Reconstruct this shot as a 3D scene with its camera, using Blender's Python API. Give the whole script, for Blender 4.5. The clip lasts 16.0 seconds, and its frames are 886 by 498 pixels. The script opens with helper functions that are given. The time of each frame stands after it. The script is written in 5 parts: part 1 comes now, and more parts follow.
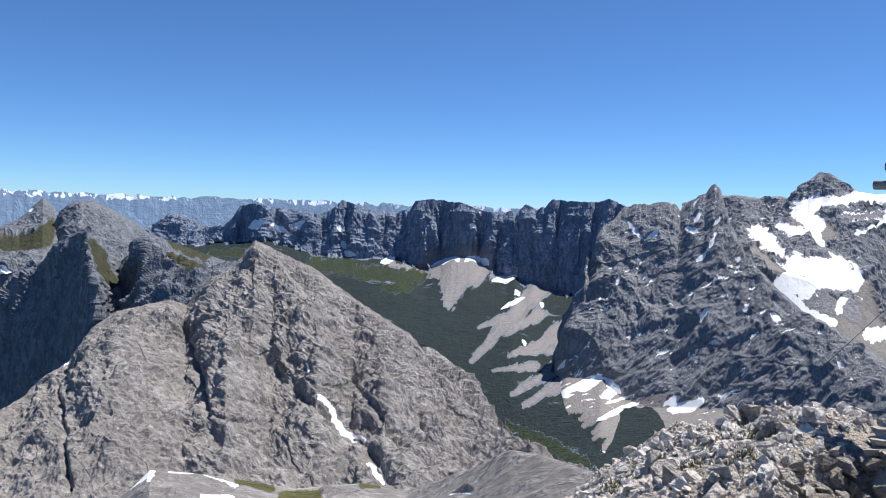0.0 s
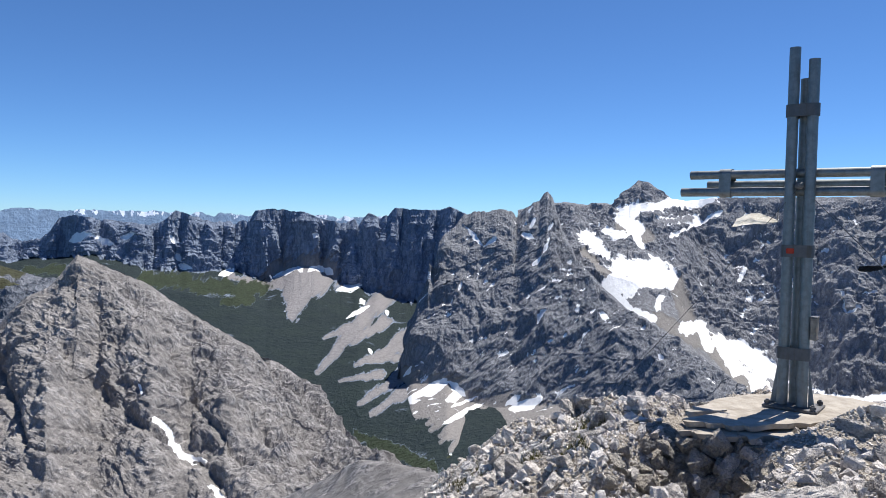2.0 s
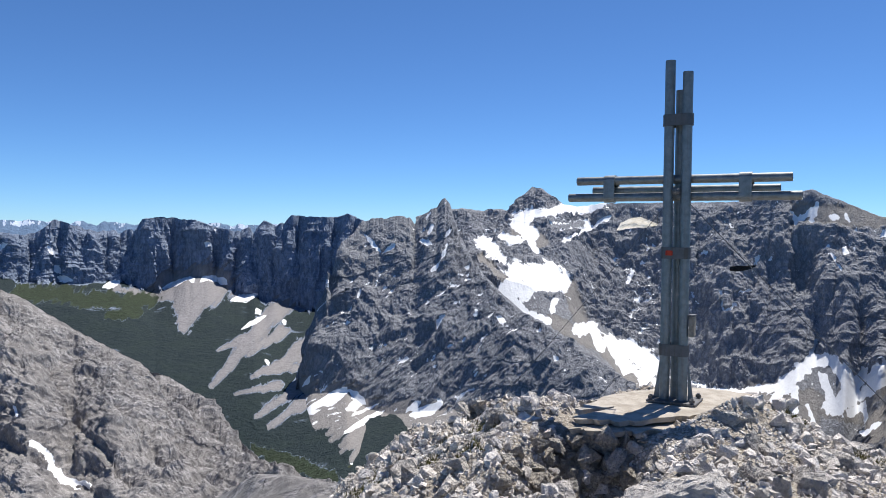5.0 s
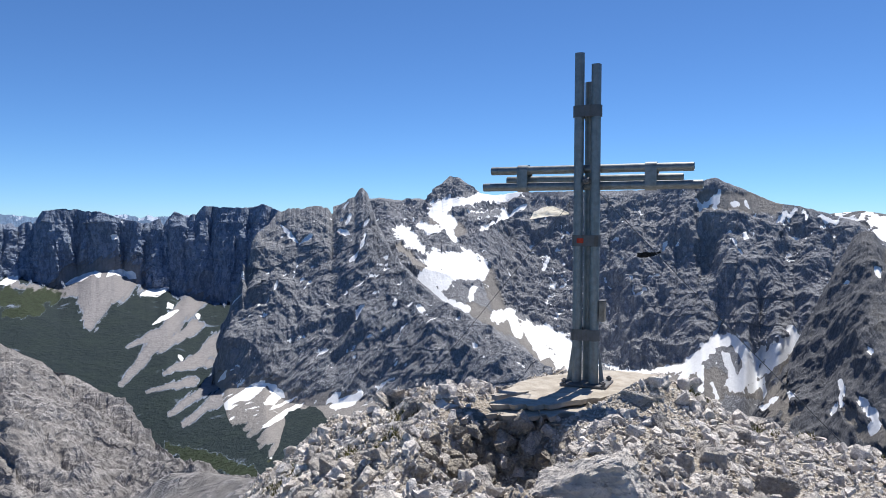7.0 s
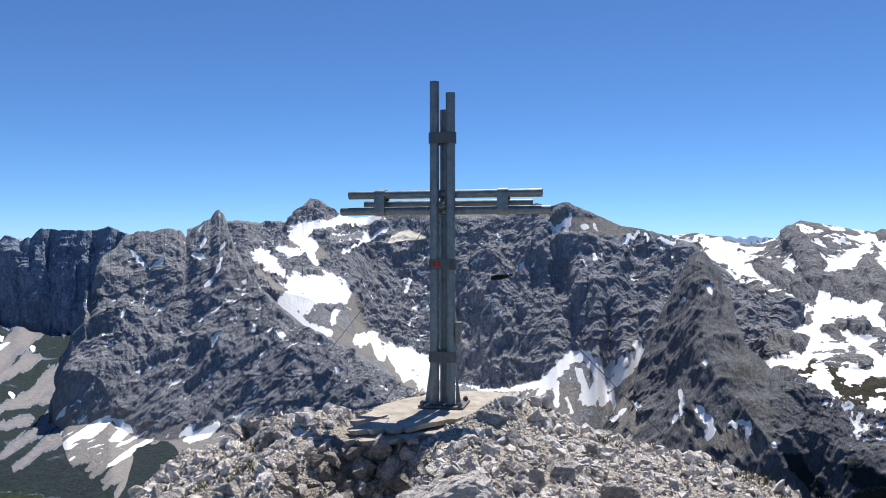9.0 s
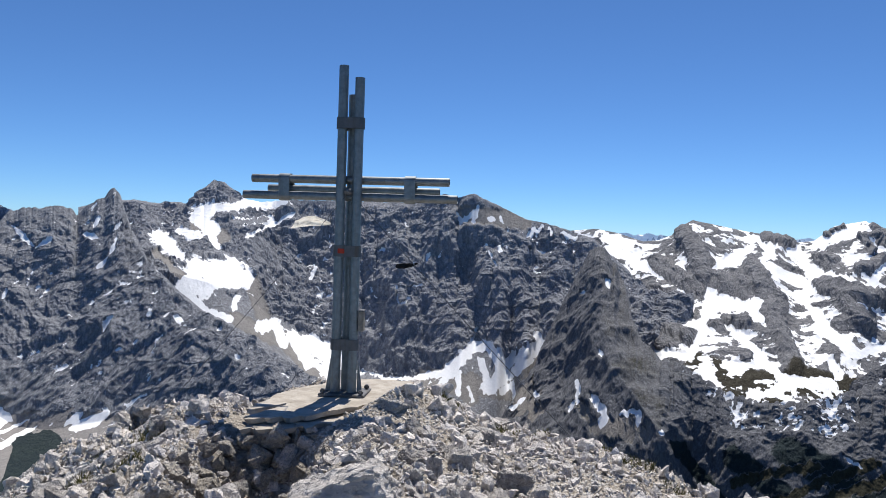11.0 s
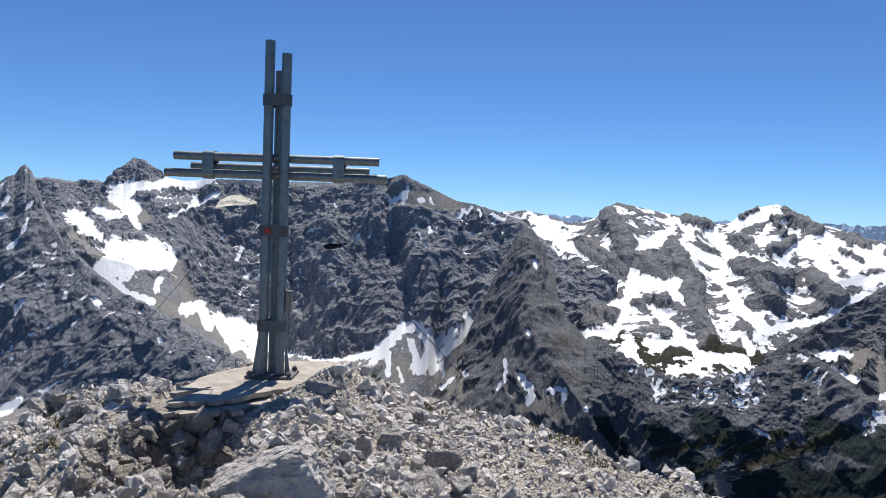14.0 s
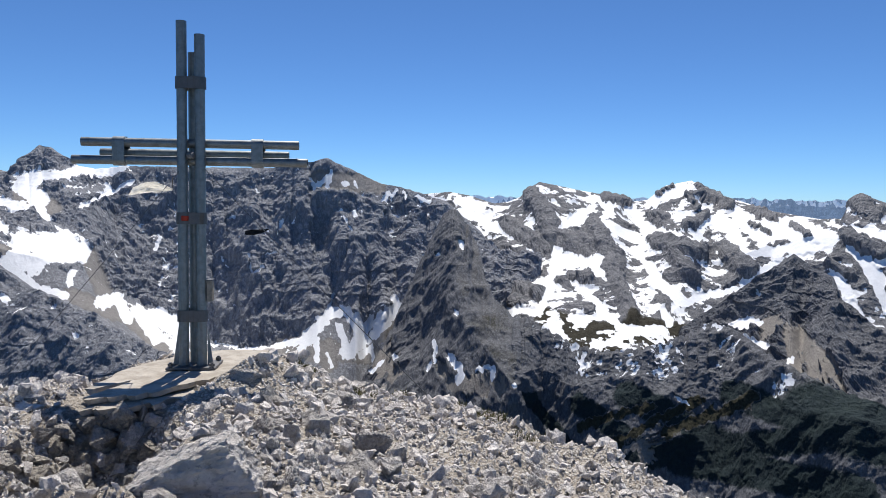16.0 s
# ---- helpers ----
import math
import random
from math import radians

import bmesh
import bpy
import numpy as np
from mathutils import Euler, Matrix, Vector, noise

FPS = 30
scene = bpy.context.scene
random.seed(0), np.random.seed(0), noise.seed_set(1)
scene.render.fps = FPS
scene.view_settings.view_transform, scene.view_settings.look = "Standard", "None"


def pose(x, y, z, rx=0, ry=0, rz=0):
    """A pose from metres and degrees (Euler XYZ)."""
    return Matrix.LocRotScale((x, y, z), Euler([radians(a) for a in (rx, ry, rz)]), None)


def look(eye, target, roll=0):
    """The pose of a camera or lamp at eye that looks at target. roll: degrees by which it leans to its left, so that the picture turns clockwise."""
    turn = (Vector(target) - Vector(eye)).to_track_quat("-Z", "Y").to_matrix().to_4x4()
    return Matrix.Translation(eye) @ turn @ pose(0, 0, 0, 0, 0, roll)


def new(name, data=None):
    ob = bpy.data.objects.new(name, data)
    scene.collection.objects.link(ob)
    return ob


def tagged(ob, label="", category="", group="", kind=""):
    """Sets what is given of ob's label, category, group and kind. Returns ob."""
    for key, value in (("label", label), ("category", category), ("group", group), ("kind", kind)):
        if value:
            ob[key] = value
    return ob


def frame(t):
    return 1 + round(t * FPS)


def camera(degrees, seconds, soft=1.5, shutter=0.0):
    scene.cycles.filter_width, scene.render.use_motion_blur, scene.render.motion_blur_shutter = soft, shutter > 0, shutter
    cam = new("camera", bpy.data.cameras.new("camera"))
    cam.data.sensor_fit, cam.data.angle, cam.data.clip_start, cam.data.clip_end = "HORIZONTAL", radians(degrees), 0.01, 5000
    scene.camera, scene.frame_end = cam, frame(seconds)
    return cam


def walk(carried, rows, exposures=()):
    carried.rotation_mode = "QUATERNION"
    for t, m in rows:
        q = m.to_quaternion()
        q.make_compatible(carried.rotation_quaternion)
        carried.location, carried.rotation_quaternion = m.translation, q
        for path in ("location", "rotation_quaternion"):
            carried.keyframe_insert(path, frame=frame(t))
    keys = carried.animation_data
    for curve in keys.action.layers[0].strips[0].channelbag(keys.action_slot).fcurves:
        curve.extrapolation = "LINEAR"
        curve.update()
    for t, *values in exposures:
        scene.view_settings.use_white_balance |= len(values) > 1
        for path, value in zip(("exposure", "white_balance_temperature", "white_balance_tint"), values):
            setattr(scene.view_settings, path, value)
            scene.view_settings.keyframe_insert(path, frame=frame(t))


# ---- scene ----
# ---- camera and walk ----
EYE = 1.7  # height of the lens over the foot of the cross; bearings are clockwise from +y
PATH = [
    (0, (-0.056, 0.109, 1.697), (-0.018, 10.094, 1.153), 1.96),
    (0.5, (-0.077, 0.075, 1.698), (0.530, 10.047, 1.255), 1.81),
    (1, (-0.082, 0.041, 1.690), (1.153, 9.956, 1.291), 1.60),
    (1.5, (-0.079, 0.030, 1.692), (1.600, 9.881, 1.313), 1.64),
    (2, (-0.068, 0.036, 1.697), (2.061, 9.799, 1.329), 1.26),
    (2.5, (-0.064, 0.022, 1.691), (2.346, 9.721, 1.333), 1.08),
    (3, (-0.064, 0.012, 1.694), (2.562, 9.656, 1.374), 0.78),
    (3.5, (-0.056, 0.009, 1.692), (2.689, 9.620, 1.402), 0.59),
    (6, (-0.016, 0.031, 1.692), (3.973, 9.196, 1.380), 0.80),
    (6.5, (-0.012, 0.023, 1.695), (4.193, 9.088, 1.322), 0.60),
    (7, (-0.011, 0.002, 1.699), (4.448, 8.944, 1.310), 0.18),
    (7.5, (-0.004, -0.009, 1.705), (4.817, 8.745, 1.353), 0.42),
    (8, (0.011, -0.014, 1.706), (5.273, 8.486, 1.443), 0.47),
    (8.5, (0.017, -0.031, 1.715), (5.692, 8.201, 1.537), 0.23),
    (9, (0.017, -0.042, 1.715), (6.062, 7.924, 1.635), -0.03),
    (9.5, (0.023, -0.042, 1.711), (6.361, 7.693, 1.682), -0.10),
    (10, (0.039, -0.039, 1.710), (6.609, 7.500, 1.668), 0.73),
    (12.5, (0.049, -0.022, 1.704), (7.486, 6.646, 1.223), 2.39),
    (13, (0.047, -0.015, 1.706), (7.548, 6.581, 1.217), 2.59),
    (13.5, (0.053, -0.018, 1.706), (7.614, 6.511, 1.249), 2.26),
    (14, (0.060, -0.027, 1.700), (7.704, 6.406, 1.266), 2.09),
    (14.5, (0.061, -0.026, 1.699), (7.817, 6.269, 1.230), 2.44),
    (15, (0.070, -0.033, 1.697), (7.980, 6.059, 1.146), 2.14),
    (15.5, (0.076, -0.028, 1.696), (8.149, 5.841, 1.075), 1.60),
    (16, (0.070, -0.045, 1.696), (8.311, 5.581, 1.049), 0.77),
]
cam = camera(62.05, 16.0, soft=0.9)
walk(cam, [(t, look(e, g, r)) for t, e, g, r in PATH], [(0, 0.58), (7.5, 0.55), (8.5, 0.57), (9.5, 0.46), (10, 0.41), (12.5, 0.40), (16, 0.38)])

# ---- daylight ----
SUN_BEARING, SUN_HEIGHT = 59.0, 63.0
world = bpy.data.worlds.new("sky")
scene.world = world
world.use_nodes = True
wn = world.node_tree
sky = wn.nodes.new("ShaderNodeTexSky")
sky.sky_type = "NISHITA"
sky.sun_disc = False
sky.sun_elevation, sky.sun_rotation = radians(SUN_HEIGHT), radians(SUN_BEARING)
sky.altitude, sky.air_density, sky.dust_density, sky.ozone_density = 4000, 1.0, 0.3, 6.0
clear = wn.nodes.new("ShaderNodeMix")  # clear mountain air: a deeper blue
clear.data_type, clear.blend_type = "RGBA", "MULTIPLY"
clear.inputs["Factor"].default_value = 1.0
clear.inputs[7].default_value = (0.71, 0.96, 1.17, 1)
wn.links.new(sky.outputs[0], clear.inputs[6])
wn.links.new(clear.outputs[2], wn.nodes["Background"].inputs[0])
wn.nodes["Background"].inputs[1].default_value = 0.077
sun = new("sun", bpy.data.lights.new("sun", "SUN"))
sun.data.energy, sun.data.angle, sun.data.color = 4.4, radians(0.53), (1.0, 0.95, 0.89)
sb, sh = radians(SUN_BEARING), radians(SUN_HEIGHT)
sun_way = Vector((math.sin(sb) * math.cos(sh), math.cos(sb) * math.cos(sh), math.sin(sh)))
sun.matrix_world = look(sun_way * 60, (0, 0, 0))

# ---- noise ----
_rng = np.random.RandomState(11)
_perm = np.tile(_rng.permutation(256), 3).astype(np.int32)
_grad = _rng.normal(size=(256, 3))
_grad = (_grad / np.linalg.norm(_grad, axis=1, keepdims=True)).astype(np.float32)


def perlin(p):
    """Gradient noise at the points p (n, 3), about -0.7 to 0.7."""
    if len(p) > 16384:  # small batches are quicker
        return np.concatenate([perlin(p[n : n + 16384]) for n in range(0, len(p), 16384)])
    cell = np.floor(p)
    f = (p - cell).astype(np.float32)
    i = cell.astype(np.int64) & 255
    w = f * f * f * (f * (f * 6 - 15) + 10)
    total = np.zeros(len(p), np.float32)
    for dx in (0, 1):
        for dy in (0, 1):
            row = _perm[_perm[i[:, 0] + dx] + i[:, 1] + dy]
            wxy = (w[:, 0] if dx else 1 - w[:, 0]) * (w[:, 1] if dy else 1 - w[:, 1])
            for dz in (0, 1):
                g = _grad[_perm[row + i[:, 2] + dz]]
                dot = g[:, 0] * (f[:, 0] - dx) + g[:, 1] * (f[:, 1] - dy) + g[:, 2] * (f[:, 2] - dz)
                total += dot * wxy * (w[:, 2] if dz else 1 - w[:, 2])
    return total


def fbm(p, octaves, gain=0.5):
    total, a = np.zeros(len(p), np.float32), 1.0
    for k in range(octaves):
        total += a * perlin(p * 2.03**k + 17.3 * k)
        a *= gain
    return total


def ridged(p, octaves, gain=0.52):
    """Sharp crests and rounded hollows, about -1 to 1."""
    total, a, carry = np.zeros(len(p), np.float32), 1.0, np.ones(len(p), np.float32)
    for k in range(octaves):
        n = 1 - np.abs(perlin(p * 2.07**k + 31.7 * k)) * 2.2
        n = n * np.abs(n)
        total += a * (n - 0.35) * carry
        carry = np.clip(0.45 + 0.55 * n, 0.25, 1)
        a *= gain
    return total


def slabs(p, octaves, gain=0.55):
    """Noise of flat facets with sharp creases, about -1 to 1."""
    total, a = np.zeros(len(p), np.float32), 1.0
    for k in range(octaves):
        c, s = math.cos(0.7 + 1.1 * k), math.sin(0.7 + 1.1 * k)
        q = np.stack([p[:, 0] * c - p[:, 1] * s, (p[:, 0] * s + p[:, 1] * c) * c - p[:, 2] * s, (p[:, 0] * s + p[:, 1] * c) * s + p[:, 2] * c], -1) * 1.9**k + 7.7 * k
        cell = np.floor(q)
        f = (q - cell).astype(np.float32)
        i = cell.astype(np.int64) & 255
        out = np.zeros(len(p), np.float32)
        for dx in (0, 1):
            for dy in (0, 1):
                row = _perm[_perm[i[:, 0] + dx] + i[:, 1] + dy]
                wxy = (f[:, 0] if dx else 1 - f[:, 0]) * (f[:, 1] if dy else 1 - f[:, 1])
                for dz in (0, 1):
                    out += wxy * (f[:, 2] if dz else 1 - f[:, 2]) * (_perm[row + i[:, 2] + dz] / 127.5 - 1)
        total += a * out
        a *= gain
    return total


def smooth(x, a, b):
    t = np.clip((x - a) / (b - a), 0, 1)
    return t * t * (3 - 2 * t)


# ---- materials ----
def nodes_of(name):
    m = bpy.data.materials.new(name)
    m.use_nodes = True
    return m, m.node_tree, m.node_tree.nodes["Principled BSDF"]


class Net:
    """Short calls for building a node tree."""

    def __init__(self, tree):
        self.t = tree

    def put(self, socket, value):
        if isinstance(value, bpy.types.NodeSocket):
            self.t.links.new(value, socket)
        elif value is not None:
            socket.default_value = value

    def position(self):
        return self.t.nodes.new("ShaderNodeTexCoord").outputs["Object"]

    def stretch(self, vector, scale, turn=(0, 0, 0)):
        n = self.t.nodes.new("ShaderNodeMapping")
        self.put(n.inputs["Vector"], vector)
        n.inputs["Scale"].default_value = scale
        n.inputs["Rotation"].default_value = turn
        return n.outputs[0]

    def noise(self, vector, scale, detail=6.0, rough=0.6, distort=0.0):
        n = self.t.nodes.new("ShaderNodeTexNoise")
        self.put(n.inputs["Vector"], vector)
        n.inputs["Scale"].default_value, n.inputs["Detail"].default_value = scale, detail
        n.inputs["Roughness"].default_value, n.inputs["Distortion"].default_value = rough, distort
        return n.outputs["Fac"]

    def warp(self, vector, scale, amount):
        n = self.t.nodes.new("ShaderNodeTexNoise")
        self.put(n.inputs["Vector"], vector)
        n.inputs["Scale"].default_value, n.inputs["Detail"].default_value = scale, 3.0
        a = self.t.nodes.new("ShaderNodeVectorMath")
        a.operation = "MULTIPLY_ADD"
        self.put(a.inputs[0], n.outputs["Color"])
        a.inputs[1].default_value = (amount,) * 3
        self.put(a.inputs[2], vector)
        return a.outputs[0]

    def cells(self, vector, scale, feature="F1"):
        n = self.t.nodes.new("ShaderNodeTexVoronoi")
        n.feature = feature
        self.put(n.inputs["Vector"], vector)
        n.inputs["Scale"].default_value = scale
        return n.outputs["Distance"]

    def math(self, op, a, b=None, c=None):
        n = self.t.nodes.new("ShaderNodeMath")
        n.operation = op
        for s, v in zip(n.inputs, (a, b, c)):
            self.put(s, v)
        return n.outputs[0]

    def crease(self, v):
        """Distance of a noise from its middle: 0 along winding lines."""
        return self.math("MULTIPLY", self.math("ABSOLUTE", self.math("SUBTRACT", v, 0.5)), 2.0)

    def span(self, v, a, b, low=0.0, high=1.0):
        n = self.t.nodes.new("ShaderNodeMapRange")
        n.interpolation_type = "SMOOTHSTEP"
        for s, x in zip(n.inputs, (v, a, b, low, high)):
            self.put(s, x)
        return n.outputs[0]

    def mix(self, f, a, b):
        n = self.t.nodes.new("ShaderNodeMix")
        n.data_type = "RGBA"
        self.put(n.inputs["Factor"], f)
        for s, v in ((n.inputs[6], a), (n.inputs[7], b)):
            self.put(s, (*v, 1) if isinstance(v, tuple) else v)
        return n.outputs[2]

    def attribute(self, name):
        n = self.t.nodes.new("ShaderNodeAttribute")
        n.attribute_name = name
        return n.outputs["Fac"]

    def chance(self):
        return self.t.nodes.new("ShaderNodeObjectInfo").outputs["Random"]

    def island(self):
        return self.t.nodes.new("ShaderNodeNewGeometry").outputs["Random Per Island"]

    def bump(self, height, strength, distance):
        n = self.t.nodes.new("ShaderNodeBump")
        self.put(n.inputs["Height"], height)
        n.inputs["Strength"].default_value, n.inputs["Distance"].default_value = strength, distance
        return n.outputs[0]


SNOW = (0.86, 0.88, 0.90)


def mountain_material(name, dark, light, scree, green, grain, strata=0.6, tilt=(0.25, 0.1, 0.0), relief=1.0, flow=0.18):
    """Weathered limestone with scree, turf and snow where the terrain's own layers put them. grain: metres of the main texture."""
    m, tree, shader = nodes_of(name)
    k = Net(tree)
    p = k.position()
    big = k.noise(p, 0.22 / grain, 5, 0.6)
    mid = k.noise(p, 1.6 / grain, 9, 0.68, 0.6)
    bands = k.noise(k.stretch(p, (0.25, 0.25, 2.2), tilt), 1.3 / grain, 7, 0.65, 0.8)
    streak = k.noise(k.stretch(p, (1.6, 1.6, flow), tilt), 1.4 / grain, 6, 0.6)
    runnel = k.crease(k.noise(k.stretch(k.warp(p, 0.5 / grain, grain * 0.8), (1.0, 1.0, 0.14 + flow)), 0.8 / grain, 7, 0.62))
    v = k.math("ADD", k.math("MULTIPLY", mid, 0.4), k.math("MULTIPLY", bands, strata * 0.6))
    v = k.math("ADD", v, k.math("MULTIPLY", big, 0.35))
    v = k.math("ADD", v, k.math("MULTIPLY", streak, 0.25))
    rock = k.mix(k.span(v, 0.42, 0.95), dark, light)
    seam = k.noise(k.stretch(p, (2.2, 2.2, 0.7), tilt), 2.6 / grain, 9, 0.74, 0.4)
    rock = k.mix(k.math("MULTIPLY", k.span(seam, 0.53, 0.62), 0.45), rock, tuple(c * 0.55 for c in dark))
    rock = k.mix(k.math("MULTIPLY", k.span(seam, 0.46, 0.36), 0.4), rock, tuple(min(0.7, c * 1.2) for c in light))
    rock = k.mix(k.math("MULTIPLY", k.span(runnel, 0.16, 0.03), 0.5), rock, tuple(c * 0.6 for c in dark))
    fine = k.noise(p, 9.0 / grain, 4, 0.6)
    edge = k.math("MULTIPLY", k.math("SUBTRACT", k.noise(p, 3.0 / grain, 7, 0.7), 0.5), 0.5)
    core = k.span(k.math("ADD", k.attribute("scree"), k.math("MULTIPLY", edge, 0.6)), 0.1, 0.6, 0.45, 1.0)  # fresh pale rubble down the middle of each tongue
    scree_c = k.mix(k.span(k.math("ADD", streak, k.math("MULTIPLY", fine, 0.5)), 0.45, 0.95), tuple(c * 0.7 for c in scree), scree)
    scree_c = k.mix(core, tuple(c * 0.5 for c in scree), scree_c)
    colour = k.mix(k.span(k.math("ADD", k.attribute("scree"), edge), 0.05, 0.3), rock, scree_c)
    turf = k.mix(k.span(mid, 0.35, 0.65), tuple(c * 0.5 for c in green), green)
    turf = k.mix(k.span(fine, 0.52, 0.72), turf, tuple(0.8 * c + 0.02 for c in green))
    colour = k.mix(k.span(k.math("ADD", k.attribute("green"), edge), 0.1, 0.4), colour, turf)
    # bluish and very dark: haze and the shade between trees are in the colour
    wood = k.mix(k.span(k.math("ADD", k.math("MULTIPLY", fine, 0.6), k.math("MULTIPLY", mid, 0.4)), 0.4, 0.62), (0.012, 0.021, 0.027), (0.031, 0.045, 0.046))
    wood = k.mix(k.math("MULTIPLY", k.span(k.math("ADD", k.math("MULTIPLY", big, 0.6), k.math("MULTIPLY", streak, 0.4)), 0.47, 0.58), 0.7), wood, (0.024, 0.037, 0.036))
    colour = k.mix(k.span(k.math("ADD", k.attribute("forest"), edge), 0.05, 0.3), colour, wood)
    snow_f = k.span(k.math("ADD", k.attribute("snow"), k.math("MULTIPLY", edge, 0.3)), 0.05, 0.10)
    white = k.mix(k.span(mid, 0.3, 0.7), tuple(c * 0.9 for c in SNOW), SNOW)
    colour = k.mix(snow_f, colour, white)
    k.put(shader.inputs["Base Color"], colour)
    k.put(shader.inputs["Roughness"], k.span(snow_f, 0, 1, 0.92, 0.6))
    shader.inputs["Specular IOR Level"].default_value = 0.15
    h = k.math("ADD", k.math("MULTIPLY", mid, 0.7), k.math("MULTIPLY", bands, strata))
    h = k.math("ADD", h, k.math("MULTIPLY", k.span(runnel, 0.0, 0.35), 0.5))
    h = k.math("MULTIPLY", h, k.span(snow_f, 0, 1, 1.0, 0.12))
    k.put(shader.inputs["Normal"], k.bump(h, 0.55 * relief, grain * 0.5))
    return m


TURF = (0.072, 0.076, 0.045)
MAT_NEAR = mountain_material("pale_limestone", (0.22, 0.209, 0.202), (0.57, 0.548, 0.53), (0.36, 0.34, 0.30), (0.13, 0.125, 0.05), 6.0, 0.2, (0.5, 0.6, 0.0), 1.0, 0.8)
# part of the dark ridge's blue shade is mixed into this rock colour
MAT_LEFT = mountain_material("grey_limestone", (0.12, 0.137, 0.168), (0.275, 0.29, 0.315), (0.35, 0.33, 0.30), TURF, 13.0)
# the blue cast here is distance haze mixed into the rock colour
MAT_WALL = mountain_material("haze_blue_limestone", (0.143, 0.186, 0.262), (0.325, 0.38, 0.475), (0.265, 0.258, 0.265), (0.040, 0.056, 0.033), 24.0)
# the next four rocks carry a fainter haze blue in their colours
MAT_FRONT = mountain_material("dark_limestone", (0.18, 0.192, 0.216), (0.43, 0.435, 0.448), (0.27, 0.258, 0.25), (0.05, 0.06, 0.03), 12.0, 0.35, (0.1, 0.75, 0.3))
MAT_MAIN = mountain_material("banded_limestone", (0.18, 0.192, 0.216), (0.41, 0.418, 0.44), (0.27, 0.26, 0.25), (0.07, 0.085, 0.03), 14.0, 0.45, (0.15, -0.25, 0.0))
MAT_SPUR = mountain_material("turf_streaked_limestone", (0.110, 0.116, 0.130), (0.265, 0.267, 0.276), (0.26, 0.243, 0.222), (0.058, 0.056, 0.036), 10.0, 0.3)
MAT_SNOWY = mountain_material("snowy_limestone", (0.125, 0.13, 0.143), (0.29, 0.291, 0.298), (0.26, 0.24, 0.215), (0.050, 0.046, 0.033), 18.0)
# the far range's haze is put into this blue colour and the glow below
MAT_FAR = mountain_material("haze_glow_rock", (0.10, 0.16, 0.25), (0.15, 0.22, 0.32), (0.4, 0.45, 0.5), (0.3, 0.36, 0.4), 70.0)
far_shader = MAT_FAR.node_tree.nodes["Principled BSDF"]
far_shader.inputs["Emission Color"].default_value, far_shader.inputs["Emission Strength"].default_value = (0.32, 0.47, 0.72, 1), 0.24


# ---- terrain ----
def mesh_from_arrays(name, verts, quads, layers=()):
    me = bpy.data.meshes.new(name)
    me.vertices.add(len(verts))
    me.vertices.foreach_set("co", np.ascontiguousarray(verts, np.float32).ravel())
    width = quads.shape[1]
    me.loops.add(quads.size)
    me.loops.foreach_set("vertex_index", np.ascontiguousarray(quads, np.int32).ravel())
    me.polygons.add(len(quads))
    me.polygons.foreach_set("loop_start", np.arange(0, quads.size, width, dtype=np.int32))
    for key, values in layers:
        me.attributes.new(key, "FLOAT", "POINT").data.foreach_set("value", np.ascontiguousarray(values, np.float32))
    me.update(calc_edges=True)
    me.validate()
    return me


def grid_quads(rows, cols):
    n = np.arange(rows * cols).reshape(rows, cols)
    return np.stack([n[:-1, :-1], n[1:, :-1], n[1:, 1:], n[:-1, 1:]], -1).reshape(-1, 4)


def near_stroke(b, e, strokes, spread=0.0, point=0.0):
    """How deep each place lies inside the nearest of some long patches: 1 on the middle line, 0 on the rim."""
    best = np.full(b.shape, -1.0, np.float32)
    for b0, e0, b1, e1, w in strokes:
        vb, ve = b1 - b0, e1 - e0
        s = np.clip(((b - b0) * vb + (e - e0) * ve) / (vb * vb + ve * ve + 1e-9), 0, 1)
        far = np.hypot(b - b0 - s * vb, e - e0 - s * ve)
        np.maximum(best, 1 - far / (w * (1 + spread * (2 * s - 1)) * (1.2 - point * (2 * s - 1) ** 2) / (1.2 - 0.4 * point)), out=best)
    return best


def fray(strokes, count=7):
    """Each long patch as several thinner tongues side by side that end at uneven lengths."""
    rnd, out = random.Random(len(strokes)), []
    for b0, e0, b1, e1, w in strokes:
        long = math.hypot(b1 - b0, e1 - e0) + 1e-6
        nb, ne = -(e1 - e0) / long, (b1 - b0) / long
        for k in range(count):
            side = w * ((k + rnd.uniform(0.2, 0.8)) / count * 2 - 1)
            far, near = rnd.uniform(0.7, 1.3), rnd.uniform(-0.15, 0.1)
            at = lambda f: (b0 + (b1 - b0) * f + nb * side * (0.5 + 0.8 * f), e0 + (e1 - e0) * f + ne * side * (0.5 + 0.8 * f))  # noqa: E731
            out.append((*at(near), *at(far), w * rnd.uniform(1.05, 1.8) / count))
    return out


def soften(a, n):
    if n < 2:
        return a
    w = np.hanning(2 * n + 1)
    return np.convolve(np.pad(a, n, "edge"), w / w.sum(), "valid")


